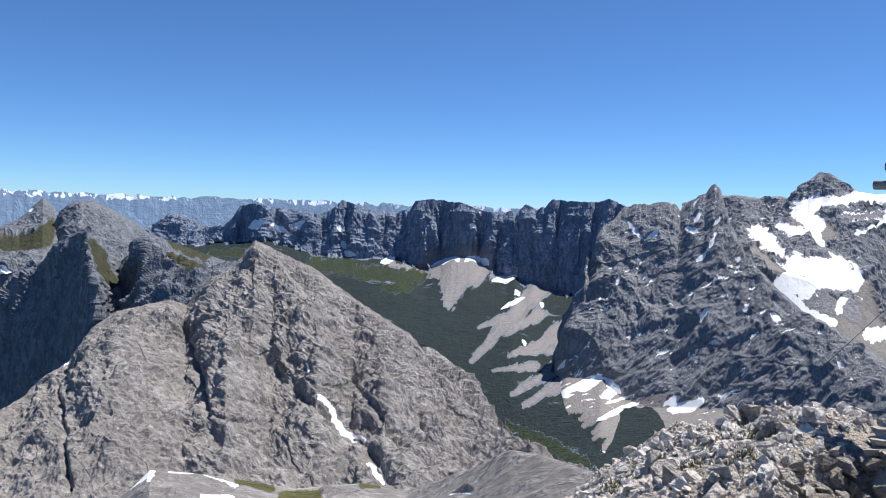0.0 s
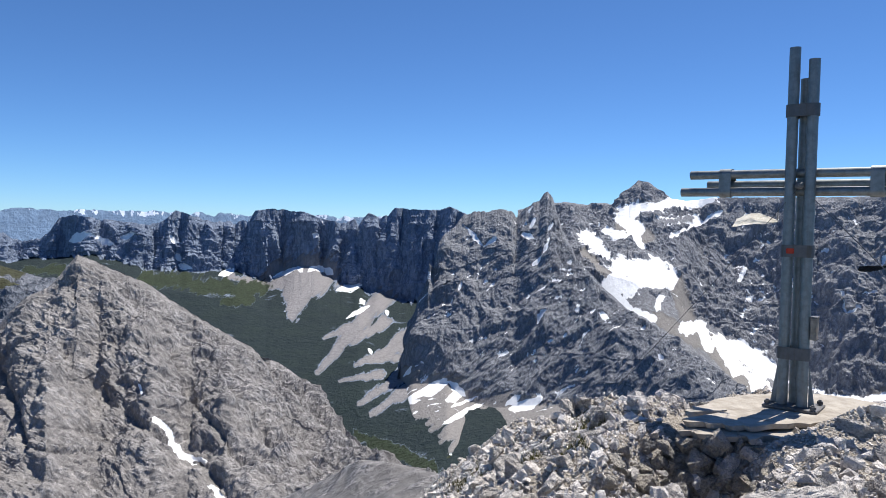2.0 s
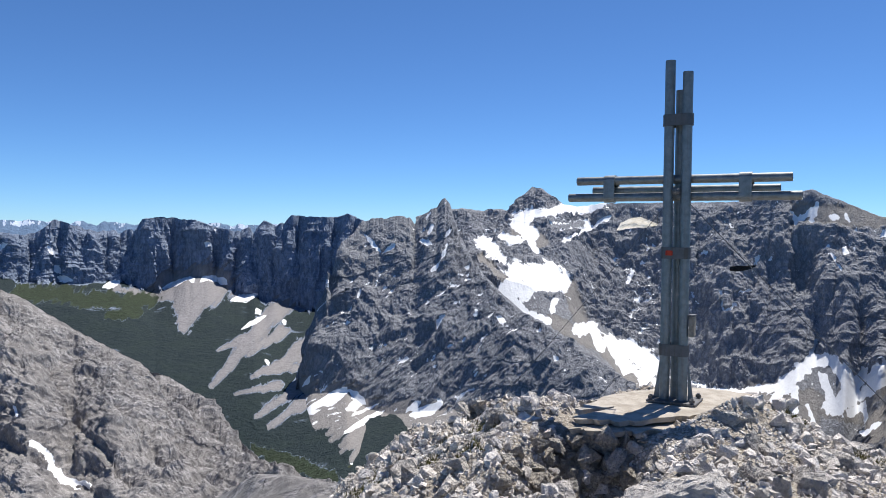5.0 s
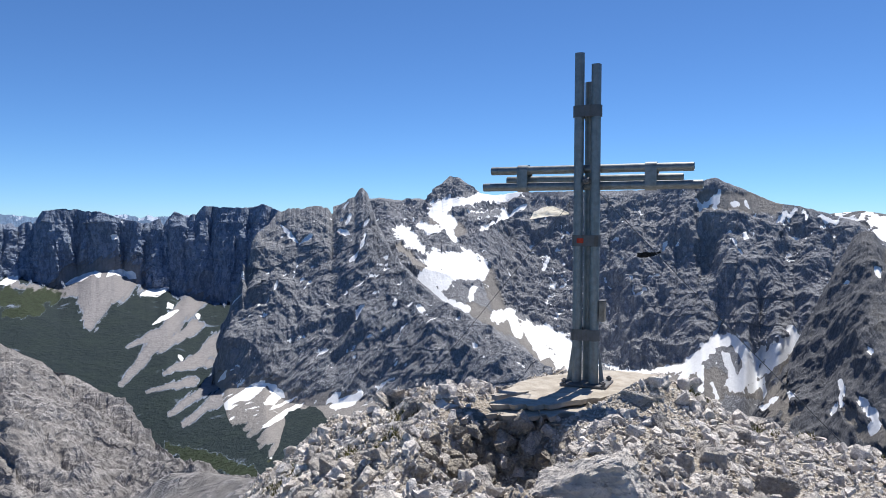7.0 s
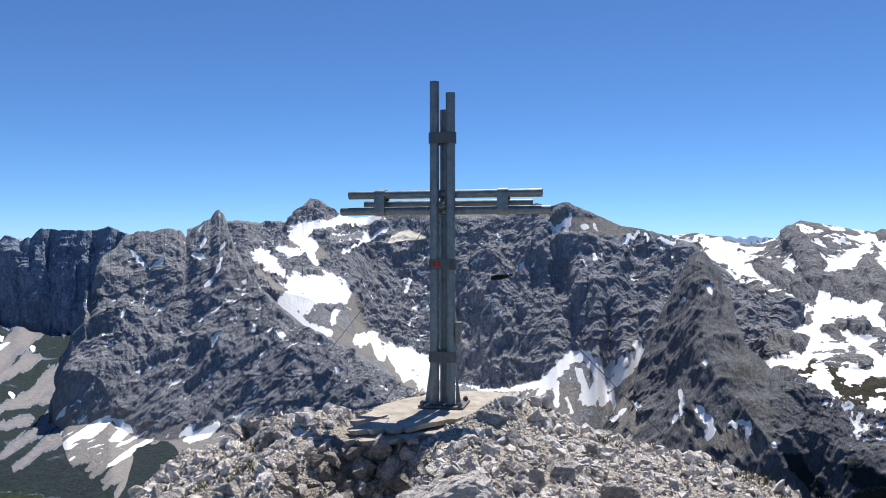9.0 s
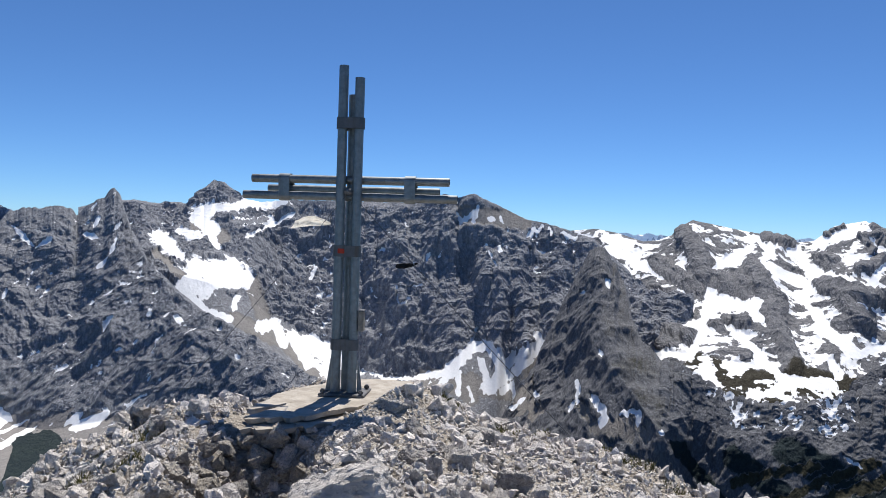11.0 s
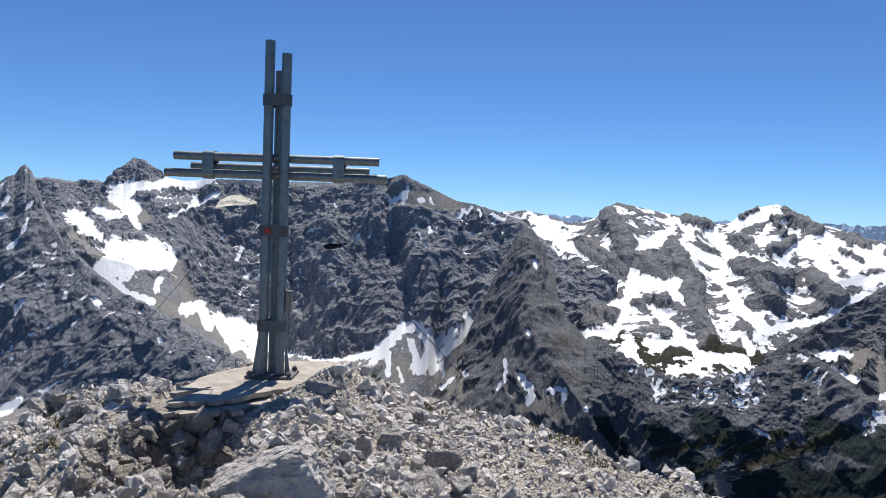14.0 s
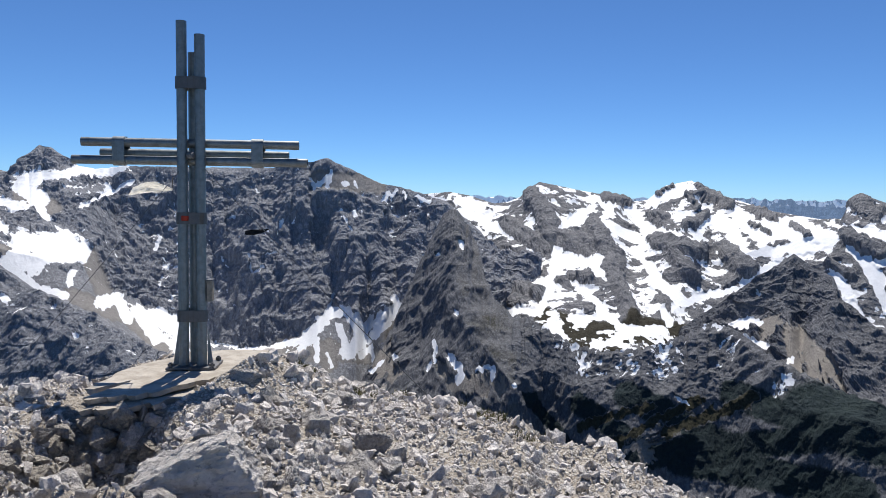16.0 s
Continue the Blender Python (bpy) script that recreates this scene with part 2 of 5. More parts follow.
def mountain(name, lines, rows, step, size, amp, material, label, snow=(), scree=(), green=(), forest=(), gullies=(), bare=(),
             depth=0.0, patchy=(0.0, 0.0), zone=(), span=None, crest_soft=0, turf=0.0, category="mountain", tall=0.34, lean=0.0, ledge=0.18, dip=(0.0, 0.0), quiet=9.0, floor=(), ribs=0.8, blocks=0.24, crisp=0.13, speck=3.1, soft=0.8, jag=0.0, teeth=0.26, weave=0.0, spread=0.0, frayed=7, ragged=0.6, knoll=0.0, faceted=True):
    """A massif between survey lines of (bearing, elevation, distance) seen from the summit, crest first: slopes between the
    lines, a back slope behind the crest, and gullies and ribs of the given size and depth all over it."""
    b0 = span[0] if span else lines[0][0][0]
    b1 = span[1] if span else lines[0][-1][0]
    bearing = np.arange(b0, b1 + step / 2, step)
    dist, high = [], []
    for n, nodes in enumerate(lines):
        a = np.array(nodes, float)
        d = soften(np.interp(bearing, a[:, 0], a[:, 2]), int(0.45 / step))
        if weave and n < 2:
            d = d + weave * ridged(np.stack([bearing * 0.33, 0 * bearing + size, 0 * bearing], -1), 3)
        e = soften(np.interp(bearing, a[:, 0], a[:, 1]), crest_soft if n == 0 else int(0.35 / step))
        if n == 0 and jag:
            q = np.stack([bearing * 1.3, bearing * 0 + size, bearing * 0], -1)
            e = e - jag * np.clip(0.55 - ridged(q, 4, 0.6), 0, 1.2)
        dist.append(d)
        high.append(d * np.tan(np.radians(e)))
    back = dist[0] * 1.10
    dist.insert(0, back)
    high.insert(0, high[0] - 0.13 * back)
    dist.append(dist[-1] * 0.985)
    high.append(high[-1] - 0.05 * dist[-1])
    rows = (*rows, 6)
    cols = len(bearing)
    dd, hh, vv = [], [], []
    for n, count in enumerate((max(6, rows[0] // 6), *rows)):
        w = np.linspace(0, 1, count, endpoint=(n == len(rows)))[:, None]
        dd.append(dist[n] * (1 - w) + dist[n + 1] * w)
        hh.append(high[n] * (1 - w) + high[n + 1] * w)
        vv.append(np.broadcast_to(n - 1 + w, dd[-1].shape))
    d, h, v = (np.concatenate(a) for a in (dd, hh, vv))
    br = np.radians(bearing)[None, :]
    base = np.stack([d * np.sin(br), d * np.cos(br), h], -1)
    gr, gc = np.gradient(base, axis=0), np.gradient(base, axis=1)
    nrm = np.cross(gr, gc)
    nrm /= np.linalg.norm(nrm, axis=-1, keepdims=True) + 1e-9
    nrm *= np.sign(nrm[..., 2:3] + 1e-6)
    flat = base.reshape(-1, 3)
    mid_b = math.radians((b0 + b1) / 2)
    across = flat[:, 0] * math.cos(mid_b) - flat[:, 1] * math.sin(mid_b)
    ahead = flat[:, 0] * math.sin(mid_b) + flat[:, 1] * math.cos(mid_b)
    p = np.stack([across - lean * flat[:, 2], ahead, flat[:, 2] * tall], -1) / size
    warp = 0.35 * np.stack([perlin(p * 0.7 + 5), perlin(p * 0.7 + 50), perlin(p * 0.7 + 90)], -1)
    p = p + warp
    field = ribs * ridged(p, 4, 0.5) + 0.55 * blocks * slabs(p * 3.5, 5, 0.6) + 1.3 * crisp * ridged(p * np.array((4.1, 4.1, 2.2)) + 40, 5, 0.64)
    bed = (flat[:, 2] + dip[0] * flat[:, 0] + dip[1] * flat[:, 1]) / (size * 0.16) + 0.9 * perlin(p * 2.0 + 70)
    thick = np.floor(bed)
    odd = np.modf(np.abs(np.sin(thick * 12.9898) * 43758.5))[0]
    field += ledge * odd * (1 - (bed - thick)) * smooth(perlin(p * 1.3 + 20), -0.35, 0.25)
    b = np.broadcast_to(bearing[None, :], d.shape).ravel()
    e = np.degrees(np.arctan2(h, d)).ravel()
    jig = 0.20 * fbm(np.stack([b * 2.1, e * 2.1, 0 * b + size], -1), 4, 0.6)
    fingers = teeth * fbm(np.stack([b * 2.6, e * 0.8, 0 * b + size + 40], -1), 4, 0.6)
    layer = lambda s: near_stroke(b + jig, e + fingers, s) if len(s) else np.full(b.shape, -1.0, np.float32)  # noqa: E731
    l_snow, l_scree, l_green, l_forest = layer(snow), layer(scree), layer(green), layer(forest)
    if spread and len(scree):
        l_scree = near_stroke(b + 0.5 * jig, e + fingers, fray(scree, frayed) if frayed else scree, spread, 0.85 if frayed else 0.0)
        l_snow = near_stroke(b + 0.4 * jig, e + fingers, snow, 0.0, 0.9)
        run = np.stack([(b * 0.75 - e * 0.65) * 2.6, (b * 0.65 + e * 0.75) * 0.45, 0 * b + size], -1)
        l_scree = l_scree + 0.75 * fbm(run, 5, 0.65)
        l_green = l_green + 0.9 * fbm(run * np.array((0.8, 2.2, 1)) + 30, 5, 0.6)
    low = smooth(v.ravel() + 0.16 * fbm(np.stack([b * 1.9, e * 1.1, 0 * b + size + 3], -1), 4, 0.6), quiet - 0.04, quiet + 0.10)
    l_forest -= 1.5 * smooth(l_green, 0.08, 0.3) + 1.5 * smooth(l_scree, 0.05, 0.25)
    meadow = 1.5 * smooth(l_green, 0.24, 0.42)
    for key, value in floor:
        target = {"scree": l_scree, "green": l_green, "forest": l_forest}[key]
        uneven = 0.9 * fbm(flat / 130.0, 4) * (key == "forest")
        target[:] = np.where(l_scree > 0.1, target, np.maximum(target, low * (value + uneven + 1) - 1 - meadow * (key == "forest")))
    calm = 1 - 0.92 * np.clip(smooth(l_scree, -0.1, 0.4) + smooth(l_green, -0.1, 0.4) * soft + smooth(l_forest, -0.1, 0.4) * soft + smooth(l_snow, 0.0, 0.4) * 0.9, 0, 1)
    crest = 0.12 + 0.88 * smooth(np.abs(v).ravel(), 0.0, 0.18)
    push = amp * field * calm * crest * (1 - 0.85 * low)
    if len(gullies):
        push -= depth * np.exp(-np.clip(1 - near_stroke(b + 0.6 * jig, e + 0.6 * fingers, gullies), 0, 8) ** 1.4 * 0.9)
    if knoll:
        push += knoll * smooth(near_stroke(b + jig, e + fingers, bare), -0.2, 0.7)
    flat = flat + nrm.reshape(-1, 3) * push[:, None]
    hollow = -field * 0.7 + 0.9 * fbm(p * speck * np.array((1, 1, 0.6)) + 9, 6, 0.64)
    l_snow = np.where(l_snow > -0.95, l_snow + ragged * hollow * (1 - 0.6 * smooth(l_scree, -0.2, 0.3)), l_snow)
    strength, cover = patchy
    if strength:
        level = np.quantile(hollow[::7], 1 - cover)
        spots = strength * (hollow - level)
        if len(zone):
            spots += np.minimum(near_stroke(b + jig, e + fingers, zone) * 1.5 - 0.3, 0)
        l_snow = np.maximum(l_snow, spots)
    if len(bare):
        l_snow = l_snow - 1.6 * smooth(near_stroke(b + jig, e + fingers, bare), 0.0, 0.35)
    if turf:
        l_green = np.maximum(l_green, turf * (nrm.reshape(-1, 3)[:, 2] + 0.5 * fbm(base.reshape(-1, 3) / size * 1.7, 4) - 0.62))
    flat[:, 2] += EYE
    layers = np.stack([l_snow, l_scree, l_green, l_forest], -1).astype(np.float32)
    quads = grid_quads(*d.shape)
    mean = layers[quads].mean(1)
    kind = np.zeros(len(quads), int)
    for n, limit in ((1, 0.2), (2, 0.26), (3, 0.16), (0, 0.075)):
        kind[mean[:, n] > limit] = n + 1
    root = tagged(new(name), label, category)
    root.location = (float(flat[-cols // 2, 0]), float(flat[-cols // 2, 1]), float(flat[:, 2].min()))
    for n, piece in enumerate(("rock_face", "snow_field", "scree_slope", "meadow", "forest")):
        groups = patches((kind == n).reshape(d.shape[0] - 1, cols - 1), quads, *((300, 12) if n == 0 else ()))
        for some in groups:
            terrain_piece(piece, some, flat, layers, material, root, faceted and n in (0, 4), "small scattered patches" if some is groups[-1] else "")
    return root


def patches(mask, quads, least=60, most=45):
    """The connected areas of a mask over the grid, each as its faces, the largest first; the small rest comes last, joined."""
    count = mask.size
    lab = np.where(mask.ravel(), np.arange(count), count)
    lab = np.append(lab, count)
    while True:
        g = lab[:-1].reshape(mask.shape)
        best = g.copy()
        best[1:] = np.minimum(best[1:], g[:-1])
        best[:-1] = np.minimum(best[:-1], g[1:])
        best[:, 1:] = np.minimum(best[:, 1:], g[:, :-1])
        best[:, :-1] = np.minimum(best[:, :-1], g[:, 1:])
        then = np.append(np.where(mask, best, count).ravel(), count)
        then = then[then]
        if (then == lab).all():
            break
        lab = then
    lab = lab[:-1]
    names, sizes = np.unique(lab[lab < count], return_counts=True)
    big = names[np.argsort(-sizes)][: min(most, int((sizes >= least).sum()))]
    out = [quads[lab == n] for n in big]
    return out + [quads[(lab < count) & ~np.isin(lab, big)]]


def terrain_piece(piece, some, flat, layers, material, root, crisp, small):
    if len(some) >= 4:
        used, back_to = np.unique(some, return_inverse=True)
        me = mesh_from_arrays(piece, flat[used], back_to.reshape(-1, 4), [(key, layers[used, k]) for k, key in enumerate(("snow", "scree", "green", "forest"))])
        if crisp:
            me.shade_flat()
        me.materials.append(material)
        ob = new(piece, me)
        ob.parent = root
        ob.matrix_parent_inverse = Matrix.Translation(-root.location)
        tagged(ob, small, kind="stuff" if small else "")


M1_CREST = [
    (-32.14, -15.37, 300), (-30.85, -14.26, 300), (-29.52, -13.47, 310), (-28.17, -12.27, 320), (-26.78, -11.41, 330), (-25.37, -9.23, 340),
    (-23.73, -8.01, 345), (-22.05, -7.65, 350), (-20.14, -7.27, 355), (-18.96, -7.69, 358), (-18.18, -6.66, 362), (-17.2, -5.7, 365),
    (-15.79, -4.97, 368), (-14.99, -3.9, 372), (-14.11, -2.78, 375), (-12.93, -3.31, 372), (-11.66, -3.84, 368), (-9.51, -5.01, 359),
    (-6.87, -6.78, 350), (-3.29, -9.09, 335), (-1.04, -10.33, 322), (1.23, -11.77, 310), (3.52, -13.81, 290), (4.93, -15.63, 270),
    (6.76, -17.18, 240), (8.56, -18.08, 215), (10.33, -18.55, 195), (12.98, -19.69, 175),
]
M1_MID = [
    (-32.14, -18.88, 245), (-27.45, -16.27, 255), (-23.86, -13.92, 262), (-18.87, -13.41, 285), (-16.07, -12.29, 268), (-12.73, -12.77, 290),
    (-9.31, -12.8, 270), (-6.46, -13.64, 285), (-4.02, -14.04, 262), (-0.46, -14.38, 272), (2.72, -15.95, 255), (5.91, -17.85, 225),
    (10.36, -19.15, 185), (13.01, -20.28, 165),
]
M1_FOOT = [
    (-32.14, -23.61, 190), (-23.77, -23.61, 190), (-15.86, -23.33, 195), (-7.26, -23.73, 195), (0.29, -22.53, 185), (6.07, -21.46, 180),
    (10.46, -21.12, 165), (13.06, -21.25, 150),
]
M1_GULLY = [
    (-14.89, -9.19, -12.74, -12.35, 0.36), (-12.74, -12.35, -9.91, -14.68, 0.36), (-9.91, -14.68, -5.67, -17.8, 0.41),
    (-5.67, -17.8, -2.89, -21.41, 0.41), (-19.14, -8.92, -18.3, -11.81, 0.15), (-18.3, -11.81, -17.23, -15.9, 0.18), (-27.29, -13.29, -26.55, -19.67, 0.15),
    (-7.66, -9.82, -6.46, -13.64, 0.31), (-6.46, -13.64, -2.11, -18.18, 0.31), (-1.51, -9.7, -0.55, -11.83, 0.31),
    (-0.55, -11.83, 4.49, -15.87, 0.31), (4.49, -15.87, 7.23, -17.77, 0.26),
    (-3.63, -12.33, -0.37, -16.9, 0.26), (-16.82, -15.71, -13.5, -16.25, 0.21),
]
M1_SNOW = [
    (-9.01, -14.48, -7.93, -15.61, 0.19), (-7.93, -15.61, -6.35, -17.47, 0.15), (-6.67, -17.06, -5.69, -17.39, 0.12),
    (-5.09, -19.35, -4.03, -20.55, 0.25), (-27.06, -11.7, -25.83, -9.92, 0.11), (-10.1, -12.17, -9.96, -12.59, 0.15),
]
M0_CREST = [
    (-32.78, -23.48, 90), (-27.42, -23.09, 80), (-24.16, -21.42, 75), (-22.86, -20.54, 75), (-21.34, -19.19, 80), (-18.78, -19.56, 81),
    (-15.92, -20.1, 82), (-10.83, -21.12, 84), (-5.58, -20.83, 85), (-2, -21.32, 85), (0.44, -20.54, 80), (3.74, -19.28, 70), (6.14, -18.13, 60),
    (8.57, -18.32, 50), (11.22, -18.91, 42), (12.95, -19.22, 38),
]
M0_FOOT = [
    (-32.79, -26.68, 40), (-21.26, -25.34, 40), (-5.39, -26.39, 40), (6.43, -24.53, 30), (13.19, -23.91, 22),
]
M0_SNOW = [
    (-22.75, -20.18, -21.22, -19.43, 0.4), (-19.97, -19.42, -17.15, -20.06, 0.2), (-17.15, -20.06, -15.08, -20.73, 0.15),
    (-17.45, -21.64, -15.68, -21.76, 0.66), (1.61, -21.69, 3.16, -21.39, 0.25),
]
M2_CREST = [
    (-32.77, -5.86, 1350), (-30.86, -5.34, 1250), (-29.55, -5.09, 1200), (-28.54, -4.72, 1150), (-27.86, -3.63, 1085), (-27.18, -2.77, 1020),
    (-25.59, -2.39, 900), (-24.98, -3.22, 930), (-24.14, -4.09, 980), (-23.47, -4.49, 1000), (-22.66, -3.8, 930), (-21.8, -3.05, 900),
    (-21.11, -3.45, 900), (-19.01, -4.13, 850), (-16.8, -5.28, 800), (-14.11, -6.87, 750), (-11.13, -8.56, 700),
]
M2_MID = [
    (-32.77, -9.53, 1320), (-30.86, -9.28, 1200), (-27.49, -8.68, 980), (-25.75, -5.99, 840), (-25.21, -5.6, 800), (-23.94, -6.01, 900),
    (-23.01, -6.02, 930), (-21.61, -6.84, 800), (-20.14, -6.86, 770), (-18.97, -6.86, 760), (-16.77, -7.29, 730), (-11.09, -10.26, 640),
]
M2_FOOT = [
    (-32.78, -16.7, 1250), (-27.45, -16.64, 900), (-23.84, -16.24, 720), (-10.93, -16.93, 500),
]
M2_GREEN = [
    (-25.05, -3.22, -24.49, -5.21, 0.6), (-24.67, -5.21, -23.94, -6.01, 0.6), (-20.18, -4.18, -17.8, -5.2, 0.52),
]
M3_CREST = [
    (-32.76, -2.91, 2500), (-30.86, -2.25, 2500), (-29.72, -1.66, 2533), (-29.06, -0.95, 2567), (-28.35, -0.2, 2600), (-27.7, -0.84, 2575),
    (-27.39, -1.53, 2550), (-26.84, -0.61, 2525), (-26.14, -0.28, 2500), (-25.25, -0.32, 2467), (-24.16, -0.81, 2433), (-22.49, -1.77, 2400),
    (-21.66, -2.44, 2300), (-19.02, -3.46, 2200), (-16.21, -4.43, 2100), (-12.89, -5.58, 2000),
]
M3_FOOT = [
    (-32.77, -9.53, 1700), (-23.91, -8.41, 1700), (-12.8, -9.41, 1600),
]
M3_GREEN = [
    (-30.86, -3.64, -28.2, -3.0, 0.75), (-28.88, -3.25, -27.87, -2.08, 0.5), (-20.19, -3.15, -17.82, -3.95, 0.69),
]
M3_SNOW = [
    (-29.62, -1.2, -28.96, -1.03, 0.2), (-30.7, -5.15, -30.21, -5.46, 0.15),
]
M4_CREST_A = [
    (-23.96, -2.8, 4400), (-21.55, -1.95, 4400), (-20.22, -0.97, 4400), (-19.05, -1.06, 4400), (-17.46, -1.93, 4400), (-16.26, -1.65, 4300),
    (-15.66, -0.96, 4200), (-15.18, -0.22, 4170), (-14.24, -0.06, 4140), (-13, -0.27, 4110), (-10.89, -0.5, 4080), (-9.61, -0.68, 4050),
    (-8.55, -0.38, 4035), (-7.67, 0.43, 4020), (-6.19, 0, 4020), (-5.09, -0.4, 4020), (-4, -0.23, 4020), (-3.56, -0.48, 4020), (-2.91, -0.15, 4020),
    (-2.47, -0.22, 4020),
]
M4_CREST_B = [
    (-2.06, 0.54, 3900), (-0.53, 0.77, 3882), (0.79, 0.59, 3864), (1.45, 0.57, 3845), (3.01, 0.01, 3827), (4.77, -0.28, 3809), (5.41, 0.09, 3791),
    (5.73, -0.33, 3773), (6.47, 0.56, 3755), (7.35, 0.25, 3736), (7.99, 0.48, 3718), (8.53, 1.02, 3700), (10.33, 0.91, 3660), (12.02, 0.92, 3620),
    (12.76, 1.2, 3580), (13.91, 0.72, 3540), (15.77, 0.44, 3500), (19.81, -0.58, 3400),
]
M4_FOOT = [
    (-23.96, -3.61, 4300), (-16.23, -3.08, 4200), (-13.36, -2.81, 4000), (-9.54, -3.88, 3900), (-6.07, -4.06, 3850), (-3.46, -3.85, 3840),
    (-1.22, -4.88, 3800), (0.94, -3.58, 3780), (2.71, -3.78, 3760), (4.07, -4.8, 3680), (5.2, -5.15, 3640), (5.83, -5.0, 3620), (6.6, -5.6, 3590), (7.3, -5.4, 3570), (8.03, -5.9, 3550),
    (8.8, -6.0, 3530), (9.76, -6.2, 3500), (12.33, -6.03, 3400), (20.14, -7.18, 3200),
]
M4_ALP = [
    (-23.95, -4.81, 3900), (-16.2, -4.77, 3500), (-9.5, -5.53, 3200), (-6.03, -5.67, 3150), (-3.39, -6.04, 3100), (-1.14, -7.51, 2900),
    (1.08, -7.65, 2900), (3.75, -8.2, 2800), (5.96, -8.54, 2700), (8.2, -9.72, 2600), (12.52, -10.29, 2500), (20.31, -10.45, 2400),
]
M4_VALLEY = [
    (-23.91, -9.2, 3000), (-16.1, -10.22, 2650), (-9.36, -11.11, 2400), (-3.15, -13.6, 2100), (1.38, -16, 1850), (4.57, -17.73, 1650),
    (8.24, -20.52, 1350), (12.24, -22.11, 1150), (14.83, -22.58, 1100), (20.95, -22.07, 1050),
]
M4_SNOW = [
    (-14.62, -1.86, -13.39, -1.44, 0.28), (-13.39, -1.52, -11.7, -2.21, 0.2), (-11.29, -1.68, -10.24, -1.39, 0.2), (-7.63, -2.79, -7.31, -3.3, 0.16),
    (-7.48, -3.57, -6.52, -3.85, 0.16), (-8.1, -1.37, -7.64, -2.22, 0.12), (-4.58, -4.3, -3.6, -4.04, 0.24), (-0.83, -4.56, 1.17, -3.72, 0.16),
    (1.17, -3.64, 1.53, -4.05, 0.16), (1.96, -4.06, 2.55, -3.6, 0.16), (2.55, -3.6, 3.14, -4.01, 0.2), (3.22, -3.77, 3.81, -4.19, 0.24),
    (4.17, -5.42, 5.93, -5.07, 0.24), (5.92, -6.42, 6.31, -6.23, 0.2), (4.9, -7.6, 6.69, -6.58, 0.14), (6.66, -9.85, 6.89, -10.35, 0.14),
    (2.26, -1.16, 2.71, -1.4, 0.16), (2.84, -0.17, 3.1, -0.25, 0.16), (7.99, -6.92, 8.1, -7.35, 0.12),
]
M4_SCREE = [
    (1.24, -4.04, 0.76, -7.38, 1.1), (2.88, -4.09, 1.02, -6.8, 1.1), (-0.19, -4.19, 1.03, -5.82, 0.8), (-1.25, -4.94, -0.03, -5.18, 0.4),
    (7.84, -5.87, 2.78, -11.65, 0.6), (6.45, -7.06, 4.11, -10.57, 0.4), (7.82, -7.73, 5.46, -9.45, 0.4), (9.41, -9.66, 5.63, -11.08, 0.45),
    (7.59, -11.81, 4.47, -12.34, 0.28), (5.28, -8.23, 3.19, -9.11, 0.25), (8.8, -10.46, 6.81, -10.95, 0.3), (9.9, -8.4, 8.3, -9.6, 0.4),
    (-3.88, -4.35, -2.9, -4.71, 0.32), (9.38, -11.86, 5.97, -14.11, 0.3), (10.08, -13, 6.88, -14.68, 0.3), (-2.77, -4.71, -1.22, -5.1, 0.3),
    (9.8, -11.6, 5.99, -14.09, 0.42), (10.6, -12.4, 7.0, -14.9, 0.45),
]
M4_GREEN = [
    (-9.52, -4.57, -6.05, -4.93, 0.86), (-4.28, -5.37, -1.6, -5.31, 0.8), (-3.96, -6.22, -2.29, -6.16, 0.6), (-6.04, -5.23, -4.1, -5.13, 0.8),
    (-17.02, -3.94, -14.99, -3.9, 0.52), (7.19, -16.75, 12.07, -18.79, 0.69), (5.84, -16.29, 8.53, -17.35, 0.47),
]
M4_FOREST = [
    (-6.85, -7.65, -0.69, -7.49, 1.29), (-1.52, -9.26, 1.99, -8.27, 1.72), (2.11, -11.73, 5.73, -13.7, 1.12), (4.87, -14.17, 10.23, -16.32, 1.12),
    (8.45, -15.62, 13.72, -17.63, 0.95), (-3.26, -10.17, 1.24, -12.2, 1.55), (6.82, -8.06, 7.76, -9.74, 0.69),
]
M5_CREST = [
    (8.3, -13.7, 2120), (8.8, -12.3, 2190), (9.35, -10.6, 2220), (9.6, -8.6, 2240), (10.2, -7.5, 2240), (10.4, -5.9, 2240), (11.0, -5.0, 2240), (11.25, -3.2, 2250),
    (11.6, -3.6, 2260), (12.0, -1.6, 2290), (12.4, -0.9, 2312), (13.13, -0.42, 2350), (13.91, 0.64, 2400), (14.72, 0.87, 2400), (15.95, 0.95, 2400), (16.55, 1.1, 2400), (17.56, 1, 2400),
    (17.9, 0.51, 2400), (18.73, 1.37, 2400), (19.68, 1.89, 2400), (20.05, 2.39, 2400), (20.27, 2.52, 2400), (20.59, 2.24, 2375), (20.86, 1.51, 2350),
    (21.42, -0.31, 2250), (22.59, -2.5, 2100), (24.56, -4.6, 1950), (26.46, -6.24, 1850), (28.62, -7.27, 1750), (31.41, -9.14, 1650),
    (33.09, -10.07, 1600), (35.48, -11.84, 1550), (38.23, -13.24, 1500), (41.53, -14.58, 1450),
]
M5_FOOT = [
    (7.28, -13.94, 2080), (8.9, -12.6, 2190), (10.03, -12.5, 2040), (12.84, -12.45, 1950), (14.37, -13.69, 1860), (16.48, -14.18, 1780),
    (20.49, -13.74, 1700), (24.32, -13.75, 1600), (31.94, -13.67, 1480), (41.57, -16.16, 1300),
]
